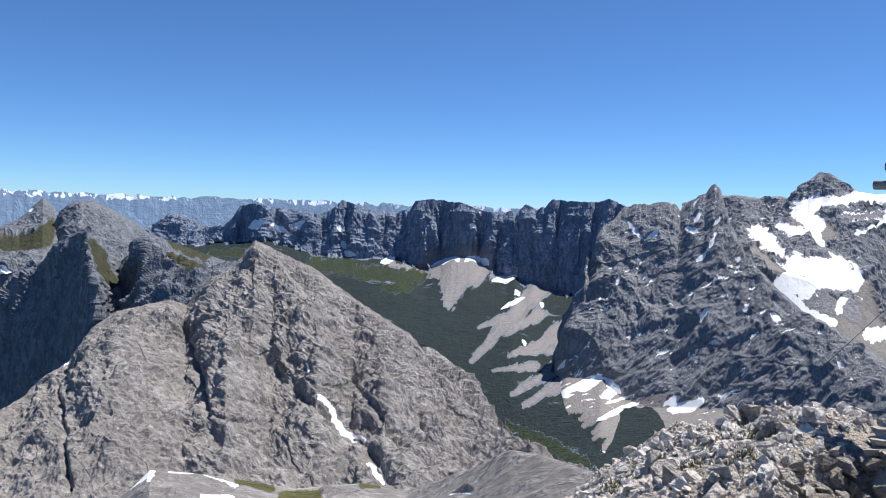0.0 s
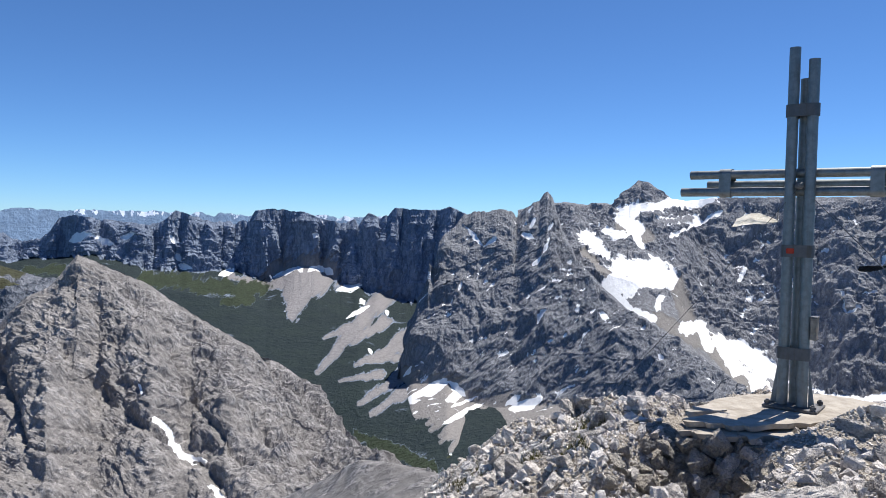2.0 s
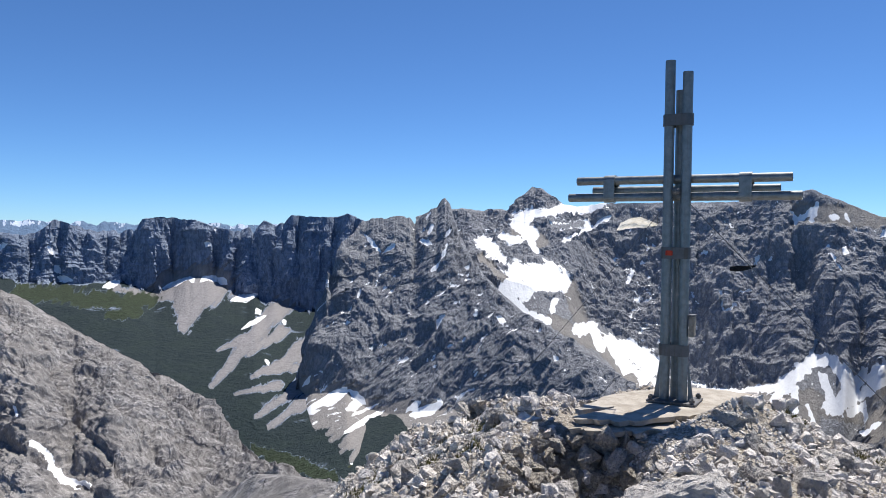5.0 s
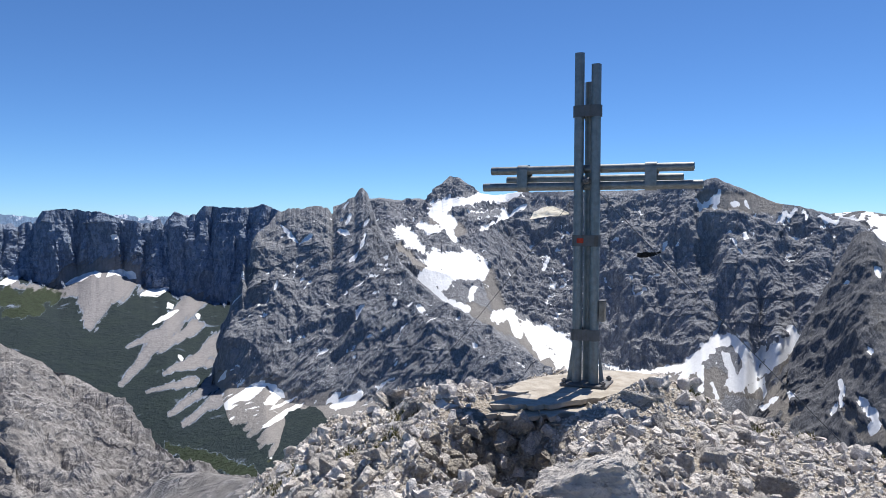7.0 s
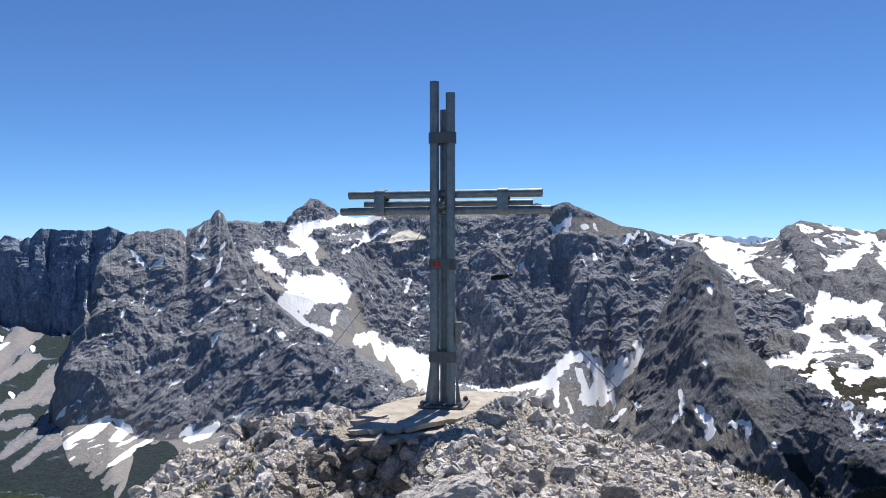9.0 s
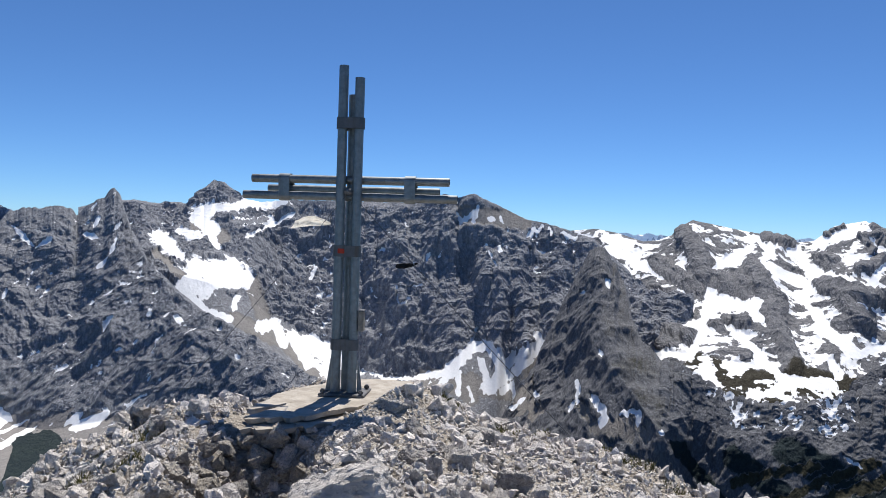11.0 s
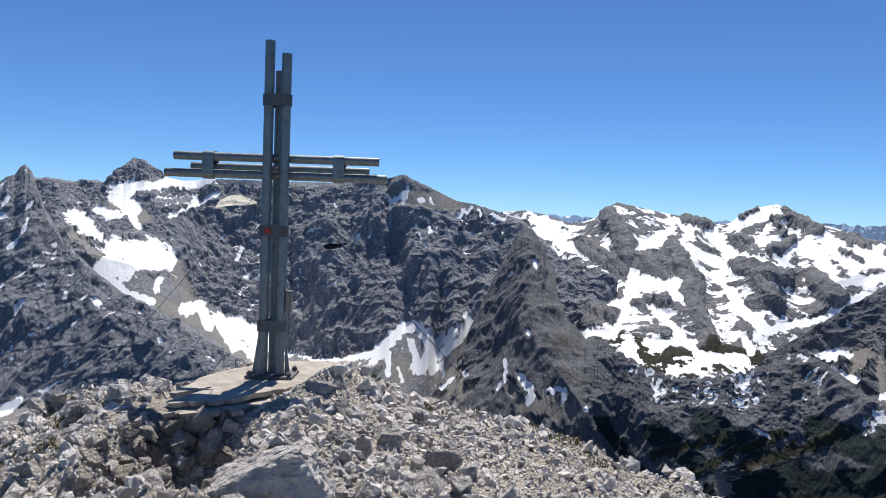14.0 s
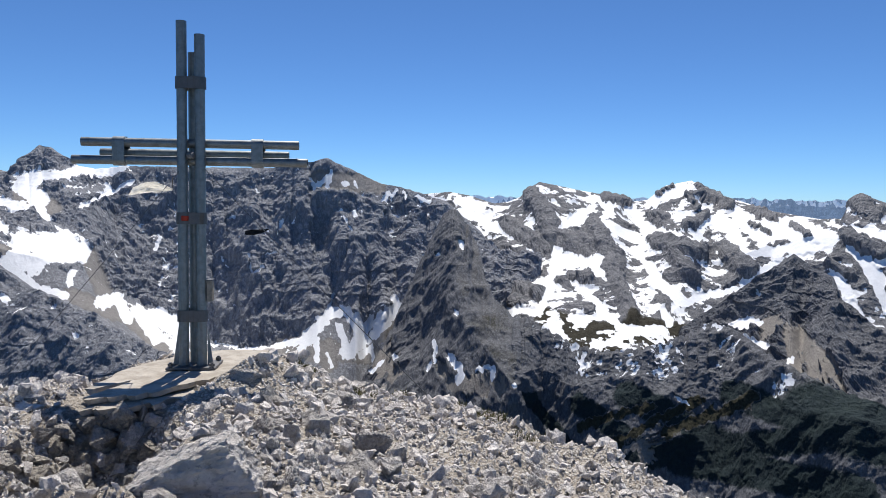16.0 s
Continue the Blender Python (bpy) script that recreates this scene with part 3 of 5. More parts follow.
M5_MID = [
    (8.7, -13.73, 2110), (9.2, -10.6, 2180), (10.1, -8.6, 2120), (12.33, -6.03, 2170), (15.23, -5.44, 2160), (18.04, -4.84, 2120),
    (20.39, -4.28, 2040), (22.78, -6.15, 1880), (25.86, -8.27, 1720), (28.77, -9.87, 1600), (31.54, -11.35, 1540), (37.42, -14.11, 1430),
    (41.55, -15.37, 1380),
]
M5_FAN = [
    (7.18, -16.54, 1800), (10.31, -18.14, 1500), (12.97, -19.5, 1320), (16.79, -20.23, 1250), (22.69, -18.42, 1250), (32.17, -17.39, 1200),
    (41.64, -18.86, 1100),
]
M5_SNOW = [
    (10.05, -11.19, 9.45, -11.95, 0.1), (7.76, -9.65, 6.11, -12.05, 0.07), (8.94, -10.44, 8.43, -10.73, 0.07), (12.86, -12.07, 11.49, -12.84, 0.19),
    (11.77, -12.61, 9.86, -13.56, 0.11), (10.84, -13.71, 9.62, -14.12, 0.08), (9.86, -12.78, 8.49, -13.87, 0.09), (8.08, -14.04, 7.34, -14.62, 0.09),
    (13.01, -12.31, 14.3, -13.32, 0.26), (15.4, -13.34, 13.11, -14.23, 0.09), (15.89, -13.77, 14.41, -14.74, 0.09),
    (14.56, -14.61, 12.56, -15.56, 0.09), (16.46, -14.49, 15.16, -15.24, 0.09), (18.74, -13.11, 17.4, -13.95, 0.19),
    (20.21, -13.17, 18.65, -14.28, 0.19), (14.17, -0.46, 15.38, -1.82, 0.15), (15.47, -1.94, 16.46, -1.22, 0.15), (18.44, -0.85, 19.25, -1.1, 0.26),
    (19.02, -0.41, 19.37, 0.44, 0.15),
]
M5_SNOW_B = [
    (22.02, 1.14, 22.45, 0.13, 0.09), (22.38, 0.13, 22.91, 0.03, 0.09), (9.67, -3.58, 9.29, -4.9, 0.12), (13.86, -4.66, 13.56, -5.32, 0.12),
    (20.5, -6.54, 19.77, -7.63, 0.15), (20.53, -1.05, 20.1, -2.43, 0.14), (20.1, -2.43, 19.25, -3.52, 0.14), (20.78, 0.07, 20.27, -0.56, 0.09),
    (24.5, -6.81, 25.06, -6.96, 0.19), (25.3, -8.01, 26.17, -7.45, 0.12), (20.63, -9.07, 21.01, -8.83, 0.12), (23.75, -6.68, 24.29, -6.43, 0.09),
    (27.61, -7.88, 27.87, -7.47, 0.12), (30.05, -8.56, 30.44, -8.32, 0.15), (12.37, -5.09, 12.91, -4.8, 0.09), (21.77, -8.68, 22.13, -8.24, 0.09),
    (12.89, -12.32, 10.8, -13.36, 0.36), (14.15, -13.0, 12.88, -13.76, 0.28), (11.63, -13.08, 7.76, -14.63, 0.12), (15.42, -13.88, 12.66, -15.38, 0.12),
    (16.53, -14.55, 14.98, -15.22, 0.16), (10.0, -11.26, 9.67, -11.82, 0.12), (20.18, -13.41, 17.78, -14.26, 0.32), (9.79, -12.97, 8.57, -13.61, 0.12),
]
M5_SCREE = [
    (9.98, -11.26, 6.42, -14.24, 0.69), (11.2, -12.25, 8.07, -15.01, 0.69), (13.19, -12.44, 9.44, -15.2, 0.86), (14.3, -13.32, 11.19, -15.43, 0.77),
    (15.43, -13.42, 12.63, -15.97, 0.69), (16.39, -13.9, 13.55, -16.46, 0.47), (17.55, -13.41, 14.29, -16.54, 0.39),
    (19.93, -13.47, 16.77, -14.9, 0.52), (9.29, -9.79, 7.09, -11.62, 0.43), (6.76, -12.67, 4.2, -13.39, 0.69),
    (10.41, -11.37, 5.99, -14.09, 0.6), (12.05, -12.07, 7.56, -14.62, 0.7), (13.73, -12.56, 9.16, -15.14, 0.7), (15.42, -13.05, 10.79, -15.66, 0.7),
    (17.57, -13.34, 12.86, -16.2, 0.6), (19.31, -13.39, 14.98, -16.12, 0.6), (9.19, -11.5, 5.61, -13.47, 0.4),
    (18.5, -13.6, 14.0, -16.6, 0.7), (20.3, -13.6, 16.5, -16.3, 0.6), (21.8, -13.9, 18.0, -16.2, 0.5),
]
M5_GREEN = [
    (16.72, -18.87, 20.65, -16.8, 1.07), (12.92, -18.51, 16.64, -17.31, 0.69),
]
M5_FOREST = [
    (3.98, -14.21, 10.24, -16.52, 0.69), (8.49, -16.45, 13.74, -18.02, 0.69),
]
M6_CREST = [
    (18.05, 1.03, 3000), (19.79, 1.54, 3000), (21.76, 1.75, 3020), (23.3, 1.51, 3040), (24.17, 1.74, 3060), (25.27, 1.62, 3080), (26.26, 2.77, 3100),
    (27.04, 3.48, 3100), (27.74, 3.31, 3050), (29.41, 2.11, 3000), (30.5, 1.94, 2950), (32.43, 2.22, 2900), (35.4, 2.24, 2850), (39.13, 2.26, 2800),
    (42.72, 2.35, 2750), (44.4, 3.1, 2700), (45.37, 2.84, 2700), (46.7, 3.17, 2700), (47.91, 2.61, 2700), (49.69, 1.82, 2700), (50.81, 1.3, 2700),
    (52.14, 1.09, 2700), (53.69, 0.68, 2700), (55.91, -0.02, 2700), (58.62, -2.3, 2650), (60.94, -5.65, 2500), (63.29, -9.77, 2400),
]
M6_MID = [
    (17.2, -0.94, 2700), (21.79, -0.88, 2700), (24.2, -0.41, 2740), (27.08, 0.94, 2820), (29.87, 0.98, 2780), (32.07, -1.6, 2690),
    (35.5, -2.83, 2640), (39.24, -2.73, 2545), (41.25, -2.46, 2490), (42.82, -2.21, 2550), (45.18, -3.77, 2480), (46.3, -3.32, 2540),
    (48.14, -2.85, 2450), (50.65, -3.53, 2440), (52.02, -3.08, 2520), (53.7, -3.38, 2490), (58.7, -3.84, 2440),
]
M6_BASE = [
    (17.24, -4.44, 2250), (21.83, -3.52, 2260), (24.25, -3.49, 2260), (27.16, -4.32, 2250), (29.98, -5.57, 2260), (31.74, -6.82, 2370),
    (34.34, -8.01, 2400), (36.48, -9.27, 2380), (38.59, -10.82, 2320), (41.45, -11.16, 2260), (43.42, -10.8, 2270), (45.33, -9.92, 2260),
    (46.13, -8.5, 2300), (47.16, -7.7, 2380), (47.89, -7.33, 2360), (49.03, -9.44, 2220), (49.77, -10.3, 2290), (51.14, -8.93, 2220),
    (52.13, -7.31, 2340), (52.8, -6.87, 2320), (58.83, -8.12, 2220),
]
M6_LOW = [
    (17.27, -7.05, 2250), (27.24, -9.1, 2050), (30.51, -10.72, 1880), (33.19, -14.79, 1700), (37.46, -16.13, 1750), (43.56, -16.33, 1900),
    (49.21, -16, 2050), (59.09, -16.4, 2100),
]
M6_SNOW_A = [
    (26.03, 1.02, 28.55, 1.57, 0.66), (28.55, 1.57, 32.22, 2.09, 0.51), (26.03, 0.58, 26.92, -0.02, 0.71), (23.33, -0.95, 24.22, -1.73, 0.71),
    (24.22, -1.73, 24.89, -2.38, 0.46), (24.73, -0.49, 26.05, -0.82, 0.4), (26.48, -0.03, 27.38, -1.68, 0.4), (27.38, -1.68, 28.53, -2.54, 0.31),
    (26, -3.11, 28.63, -3.33, 1.01), (25.23, -4.57, 29.17, -3.84, 1.01), (25.37, -5.31, 26.49, -6.3, 0.61), (26.49, -6.3, 28.26, -6.91, 0.46),
    (28.93, -5.15, 28.68, -6.03, 0.31), (29.5, -2.96, 29.95, -3.82, 0.25), (28.57, 0.31, 31.17, 0.65, 0.31), (29.46, -0.77, 32.88, 1.1, 0.2),
]
M6_SNOW_B = [
    (30.67, -7.5, 31.31, -7.26, 0.55), (31.57, -7.08, 32.42, -8.73, 0.43), (33.06, -8.15, 34.38, -10.14, 0.55), (34.35, -8.52, 36.41, -10.03, 0.85),
    (35.66, -10.49, 36.53, -11.7, 0.49), (34.89, -10.11, 35.94, -11.94, 0.24), (42.93, -11.04, 44.95, -10.71, 0.3),
    (45.34, -10.49, 47.07, -8.55, 0.54), (46.76, -8.56, 47.25, -7.31, 0.30), (47.08, -8.75, 48.23, -8.48, 0.47), (48.23, -8.48, 49.39, -10.0, 0.51),
    (49.39, -10.0, 52.3, -8.4, 0.68), (52.12, -8.22, 51.92, -7.64, 0.35), (48.28, -11.68, 49.78, -10.57, 0.68), (49.78, -10.76, 51.23, -9.46, 0.57),
    (45.94, -10.65, 45.96, -12.26, 0.24), (45.35, -10.89, 44.56, -11.56, 0.24), (47.67, -9.72, 48.08, -10.9, 0.30), (49.43, -11.98, 50.16, -11.32, 0.30),
]
M6_SNOW_C = [
    (45.43, 1.54, 45.83, 0.73, 0.19), (45.82, 0.85, 46.92, 1.86, 0.22), (47.02, 2.14, 46.75, 0.94, 0.19), (47.96, 1.31, 48.18, 1.15, 0.25),
    (48.82, 1.31, 48.9, 1.15, 0.15), (50.91, -0.08, 51.41, 0.51, 0.19), (51.65, 0.39, 52.08, 0.78, 0.15), (52.59, 0.67, 52.77, 0.21, 0.25),
    (53.6, 0.34, 54.52, -0.03, 0.19), (48.81, -0.83, 48.89, -1.23, 0.15), (50.93, -1.1, 51.04, -1.25, 0.12), (39.22, -1.88, 39.9, -1.44, 0.15),
    (34.25, -3.72, 34.66, -2.85, 0.15), (40.89, -4.15, 41.16, -5.6, 0.09), (42.09, -4.31, 42.87, -4.07, 0.12), (41.32, -5.59, 41.91, -5.15, 0.15),
    (43.4, -1.57, 43.04, -2.82, 0.09), (47.91, -1.26, 48.67, -2.43, 0.09),
]
M6_SCREE = [
    (23.13, -2.18, 25.58, -4.34, 0.39), (28.69, -6.9, 33.07, -8.92, 0.69), (32.63, -8.51, 35.69, -11.75, 0.86), (29.96, -4.26, 30.87, -6.84, 0.6),
    (43.43, -11.2, 46.52, -11.72, 1.03), (46.88, -11.29, 46.91, -12.46, 0.86), (45.37, -11.43, 50.53, -12.06, 0.86),
    (50.5, -10.92, 52.19, -9.21, 0.52), (46.18, 1.54, 50.53, 1.16, 0.86), (25.95, 0.05, 27.72, -0.8, 0.69),
]
M6_ROCK = [
    (26.4, 2.65, 28.6, 2.2, 0.4), (26.87, 3.04, 28.1, 2.35, 0.64),
    (27.86, 0.19, 30.92, 0.64, 0.20), (24.79, -1.4, 26.77, -2.27, 0.22), (27.44, -4.82, 29.33, -4.89, 0.25), (27.21, -1.83, 29.4, -2.26, 0.20), (23.69, -3.51, 24.35, -4.82, 0.15),
]
M7_CREST = [
    (47.37, -16.57, 1850), (49.25, -14, 1900), (50.79, -11.6, 1960), (51.81, -9.62, 2020), (52.53, -7.84, 2060), (53.73, -5.16, 2110),
    (54.73, -2.92, 2160), (55.73, -0.9, 2200), (56.58, -0.43, 2200), (57.74, -1.9, 2180), (58.47, -3.61, 2100), (59.02, -5.98, 1950),
    (59.97, -7.65, 1850), (61.09, -8.57, 1800), (62.83, -9.08, 1750), (65.43, -10.43, 1700), (67.94, -11.11, 1650), (71.12, -10.77, 1600),
    (74.12, -9.54, 1650), (75.9, -8.34, 1700), (77.75, -9.1, 1650), (80.27, -10.67, 1550), (82.6, -11.79, 1500), (85.55, -12.68, 1450),
    (92.39, -14.78, 1350),
]
M7_MID = [
    (47.44, -18.21, 1750), (51.97, -13.05, 1880), (54.23, -11.23, 1900), (56.05, -7.67, 1900), (57.44, -9.32, 1740), (58.83, -10.95, 1680),
    (61.38, -14.13, 1520), (63.47, -13.11, 1660), (65.61, -13.73, 1600), (71.34, -14.67, 1500), (76.96, -13.85, 1550), (82.76, -14.3, 1420),
    (85.67, -14.41, 1370),
]
M7_FOOT = [
    (49.96, -24.46, 1500), (57.1, -24.08, 1380), (64.0, -23.2, 1500), (69.84, -22.56, 1400), (77.44, -21.15, 1425), (85.98, -19.12, 1300),
]
M7_SNOW = [
    (52.04, -11.85, 52.08, -12.53, 0.21), (50.75, -12.76, 49.89, -13.35, 0.17), (51.18, -12.32, 50.54, -12.9, 0.17),
    (54.99, -12.38, 54.69, -13.34, 0.21), (56.24, -11.76, 57.33, -13.18, 0.3), (57.33, -13.18, 56.93, -14.13, 0.26),
    (55.13, -11.61, 55.28, -12.88, 0.15), (58.28, -13.03, 59.79, -12.67, 0.17), (59.79, -12.58, 59.72, -13.85, 0.21),
    (61.46, -13.92, 61.39, -14.34, 0.17), (55.09, -10.75, 55.36, -11.81, 0.17), (56.75, -8.5, 56.94, -8.92, 0.2),
    (73.45, -14.18, 74.61, -14.6, 0.15), (56.92, -3.04, 57.18, -3.9, 0.17), (67.8, -12.27, 68.18, -11.82, 0.17), (55.22, -4.13, 55.41, -4.29, 0.17),
]
M7_SCREE = [
    (50.34, -13.54, 52.02, -11.33, 0.69), (51.69, -13.91, 52.52, -12.6, 0.6), (56.12, -13.68, 55.61, -12.43, 0.43),
    (57.94, -14.82, 57.43, -13.59, 0.69), (59.25, -14.93, 58.74, -13.5, 0.69), (60.55, -14.82, 60.05, -13.4, 0.52),
    (56.61, -14.7, 56.78, -13.64, 0.6), (71.17, -18.21, 71.99, -18.84, 0.6), (69.58, -18.44, 72.29, -17.27, 0.34),
]
M7_GREEN = [
    (66.62, -16.86, 71.76, -15.01, 0.43), (69.53, -17.67, 75.51, -14.07, 0.43), (73.03, -16.77, 79.09, -13.69, 0.52),
    
]
# wooded lower slope; its deep shade is partly put into this dark cover
M7_FOREST = [
    (68.81, -19.13, 82.88, -16.07, 1.12), (82.76, -14.3, 88.37, -15.16, 2.58), (66.5, -15.2, 72, -18.5, 1.0), (70, -14.3, 78, -17.5, 1.2), (77.6, -13.6, 87.1, -16.1, 1.2), (74, -18.5, 86, -19.0, 1.4), (62.5, -15.0, 66, -18.5, 0.6),
]
M7_ZONE = [
    (64.11, -9.28, 68.33, -10.99, 1.29), (68.29, -10.17, 73.04, -10.47, 1.5), (72.99, -9.67, 77.39, -9.15, 1.5),
    (76.78, -10.79, 80.34, -11.79, 1.29), (67.19, -12.34, 73.11, -11.66, 1.07),
]
M8_CREST = [
    (50.68, -0.9, 3300), (53.26, 0.44, 3300), (56.09, 0.73, 3200), (57.62, 0.49, 3200), (59.6, -0.12, 3200), (60.66, 0.01, 3200),
    (61.91, 0.54, 3200), (62.39, 1.12, 3200), (63.04, 1.57, 3200), (64.38, 1.32, 3225), (66.05, 0.97, 3250), (68.1, 0.63, 3275), (68.8, 0.82, 3300),
    (69.38, 0.51, 3325), (70.1, 0.17, 3350), (71.07, 0.29, 3375), (72.35, 1.37, 3400), (73.47, 1.61, 3400), (74.21, 1.76, 3400), (74.98, 1.15, 3400),
    (76.46, 0.65, 3350), (79.82, -0.42, 3300), (82.7, -0.88, 3200), (84.07, -0.85, 3000), (84.38, 0.01, 2950), (85.18, 0.78, 2900),
    (85.85, 0.56, 2900), (86.61, 0.27, 2900), (88.29, -0.45, 2900), (90.75, -1.12, 2900), (93.62, -1.72, 2900),
]
M8_MID = [
    (50.87, -5.29, 2950), (58.71, -4.04, 2700), (62.95, -3.37, 2650), (63.84, -4.18, 2500), (65.98, -5.32, 2400), (67.9, -3.08, 2600),
    (70.3, -3.35, 2750), (72.61, -3.2, 2600), (74.14, -3.5, 2500), (75.61, -3.39, 2650), (77.77, -3.62, 2550), (79.79, -2.68, 2700),
    (82, -2.14, 2700), (86.09, -2.2, 2600),
]
M8_LOW = [
    (51.17, -12.23, 2600), (59.03, -10.51, 2300), (61.14, -9.51, 2050), (64.92, -8.79, 2000), (68.97, -8.03, 2100), (72.87, -7.66, 2200),
    (76.59, -7.67, 2280), (80.11, -8.04, 2350), (86.45, -7.91, 2350),
]
M8_FOOT = [
    (51.29, -14.77, 2500), (59.14, -12.63, 2150), (61.25, -11.62, 1850), (70.0, -11.0, 1850), (76.78, -10.79, 2100), (86.71, -12.1, 2100),
]
M8_SNOW_A = [
    (56.86, 0.02, 58.54, -0.47, 0.62), (57.16, -0.71, 58.58, -1.43, 0.52), (58.58, -1.43, 62.09, -2.99, 0.62), (58.01, -2.98, 60.01, -4.06, 0.28),
    (60.43, -3.95, 63.04, -5.09, 0.52), (62.22, -5.57, 63.95, -6.32, 0.43), (59.53, -7.47, 61.09, -8.44, 0.38), (61.09, -8.44, 63.23, -8.59, 0.47),
    (63.22, -8.5, 64.16, -6.3, 0.43), (64.01, -5.88, 64.63, -3.28, 0.47), (64.56, -2, 66.36, -1.06, 0.57), (64.7, -4.64, 67.97, -4.34, 0.71),
    (65.59, -5.78, 68.17, -8.1, 0.43), (67.77, -8.13, 69.86, -9.6, 0.43), (69.86, -9.6, 72.58, -9.31, 0.52), (53.71, 0.33, 55.69, -0.03, 0.28),
    (56.11, 0.3, 56.53, 0.58, 0.24),
]
M8_SNOW_B = [
    (68.54, -0.11, 67.8, -1.4, 0.47), (67.8, -1.4, 70.67, -2.91, 0.71), (70.3, -3.35, 72.8, -6.45, 0.47), (71.61, -5.73, 73.98, -7.15, 0.57),
    (73.98, -7.23, 77.91, -5.96, 0.38), (72.51, -8.1, 72.94, -8.87, 0.43), (77.9, -5.77, 79.88, -4.22, 0.38), (69.75, -0.47, 71.4, -2.04, 0.67),
    (71.28, 0.02, 73.7, 0.93, 0.47), (73.49, 1.33, 74.23, 1.36, 0.47), (72.16, -1.99, 74.28, -2.68, 0.38), (75.13, -1.41, 74.49, -3.07, 0.38),
    (76.19, -0.95, 77.72, -2.84, 0.76), (77.6, -0.68, 79.1, -2.54, 0.76), (79.37, -1.36, 82, -2.14, 0.86), (76.35, -3.73, 82.05, -2.89, 0.43),
    (79.08, -2.35, 81.96, -1.39, 0.67),
]
M8_SNOW_C = [
    (76.62, -8.14, 78.12, -9.44, 0.47), (78.1, -9.06, 80.78, -7.95, 0.43), (78.47, -9.4, 80.27, -10.67, 0.28), (66.04, 1.26, 67.1, 0.46, 0.14),
    (67.3, 0.47, 68.58, -0.94, 0.28), (72.38, 0.88, 73.12, 1.24, 0.33), (62.46, -1.89, 62.64, -2.18, 0.24), (83.87, -4.03, 84.63, -5.92, 0.43),
    (85, -6.66, 85.72, -7.74, 0.38), (84.5, -2.84, 86.85, -5, 0.38), (81.29, -0.99, 83.45, -2.3, 0.67), (83.41, -1.33, 86.71, -1.99, 0.38),
    (85.53, -3.56, 86.91, -6.5, 0.47),
]
M8_ROCK = [
    (62.43, 0.59, 63.99, -1.78, 0.80), (60.74, -1.83, 63.38, -3.53, 0.74), (64.01, -2.65, 66.81, -3.45, 0.80), (67.19, -1.72, 68.95, -4.68, 0.80),
    (68.53, -4.69, 70.1, -8.46, 0.74), (71.98, -2.88, 74.8, -3.42, 0.74), (73.43, -4.1, 74.47, -5.31, 0.62), (76.94, -3.55, 78.12, -4.72, 0.80),
    (65.59, -5.64, 67.09, -6.03, 0.43), (60.39, -6.22, 63.02, -7.02, 0.62), (67.97, 0.44, 69.65, 0.04, 0.40), (74.86, 0.73, 76.82, -0.07, 0.43),
    (78.34, -0.45, 79.84, -1.03, 0.31), (73.95, -1.57, 75.11, -0.92, 0.43), (84.46, -2.07, 86.5, -3.13, 0.55), (84.51, 0.62, 86.05, -0.5, 0.68),
    (71.31, -0.79, 72.53, -0.97, 0.31), (83.52, -4.05, 84.91, -4.75, 0.37), (80.94, -1.4, 82.04, -2.16, 0.25),
    (74.55, 1.35, 76.6, 0.1, 0.27), (71.9, 0.7, 72.9, 1.2, 0.16), (73.9, 0.6, 74.6, -0.4, 0.16), (78.2, -1.3, 79.6, -2.1, 0.16),
]
M8_GREEN = [
    (63.5, -8.74, 68.67, -9.81, 0.87), (64.83, -9.98, 73.61, -9.51, 1.03), (70.32, -8.87, 75.22, -9.81, 0.79), (65.29, -11.25, 71.65, -11.72, 1.03),
    (71.63, -11.1, 77.56, -10.04, 1.03),
]
M9_CREST = [
    (73.63, -9.92, 2000), (74.97, -8.18, 1950), (75.93, -7.5, 1950), (78.17, -5.82, 1950), (79.62, -4.73, 1950), (81.2, -3.33, 1950),
    (82.49, -4.26, 1925), (83.73, -4.82, 1900), (84.31, -6.33, 1850), (85.71, -7.55, 1800), (87, -8.44, 1760), (91.24, -11.11, 1700),
    (94.22, -13.36, 1650),
]
M9_MID = [
    (73.66, -10.75, 1900), (76.74, -8.47, 1880), (79.02, -8.31, 1830), (81.18, -7.15, 1800), (81.95, -8.46, 1790), (82.63, -7.62, 1760),
    (84.39, -8.25, 1720), (87.09, -10.23, 1660), (91.31, -12.51, 1600),
]
M9_FOOT = [
    (73.69, -11.57, 1800), (81.43, -13.2, 1540), (87.26, -13.89, 1470), (91.41, -14.59, 1400),
]
M9_SCREE = [
    (80.48, -7.99, 79.24, -9.29, 0.77), (81.23, -8.53, 82.79, -11.49, 1.03), (82.72, -9.95, 83.54, -12.55, 0.77),
]
M9_SNOW = [
    (77.33, -8.84, 79.39, -8.28, 0.46), (78.31, -9.57, 80.21, -10.2, 0.25), (81.14, -10.7, 81.41, -10.95, 0.31), (79.12, -6.29, 79.21, -6.6, 0.15),
]
M6_SNOW_D = [
    (37.5, -10.6, 40.0, -11.2, 0.12), (40.0, -11.3, 42.9, -11.2, 0.14), (46.74, -11.83, 47.14, -12.78, 0.16), (50.09, -11.51, 50.48, -12.62, 0.16),
]
M0_GREEN = [
    (-11.67, -21.67, -9.07, -21.76, 0.6), (-5.58, -20.95, -4.24, -20.95, 0.34), (-15.09, -20.34, -12.54, -21.06, 0.34),
]

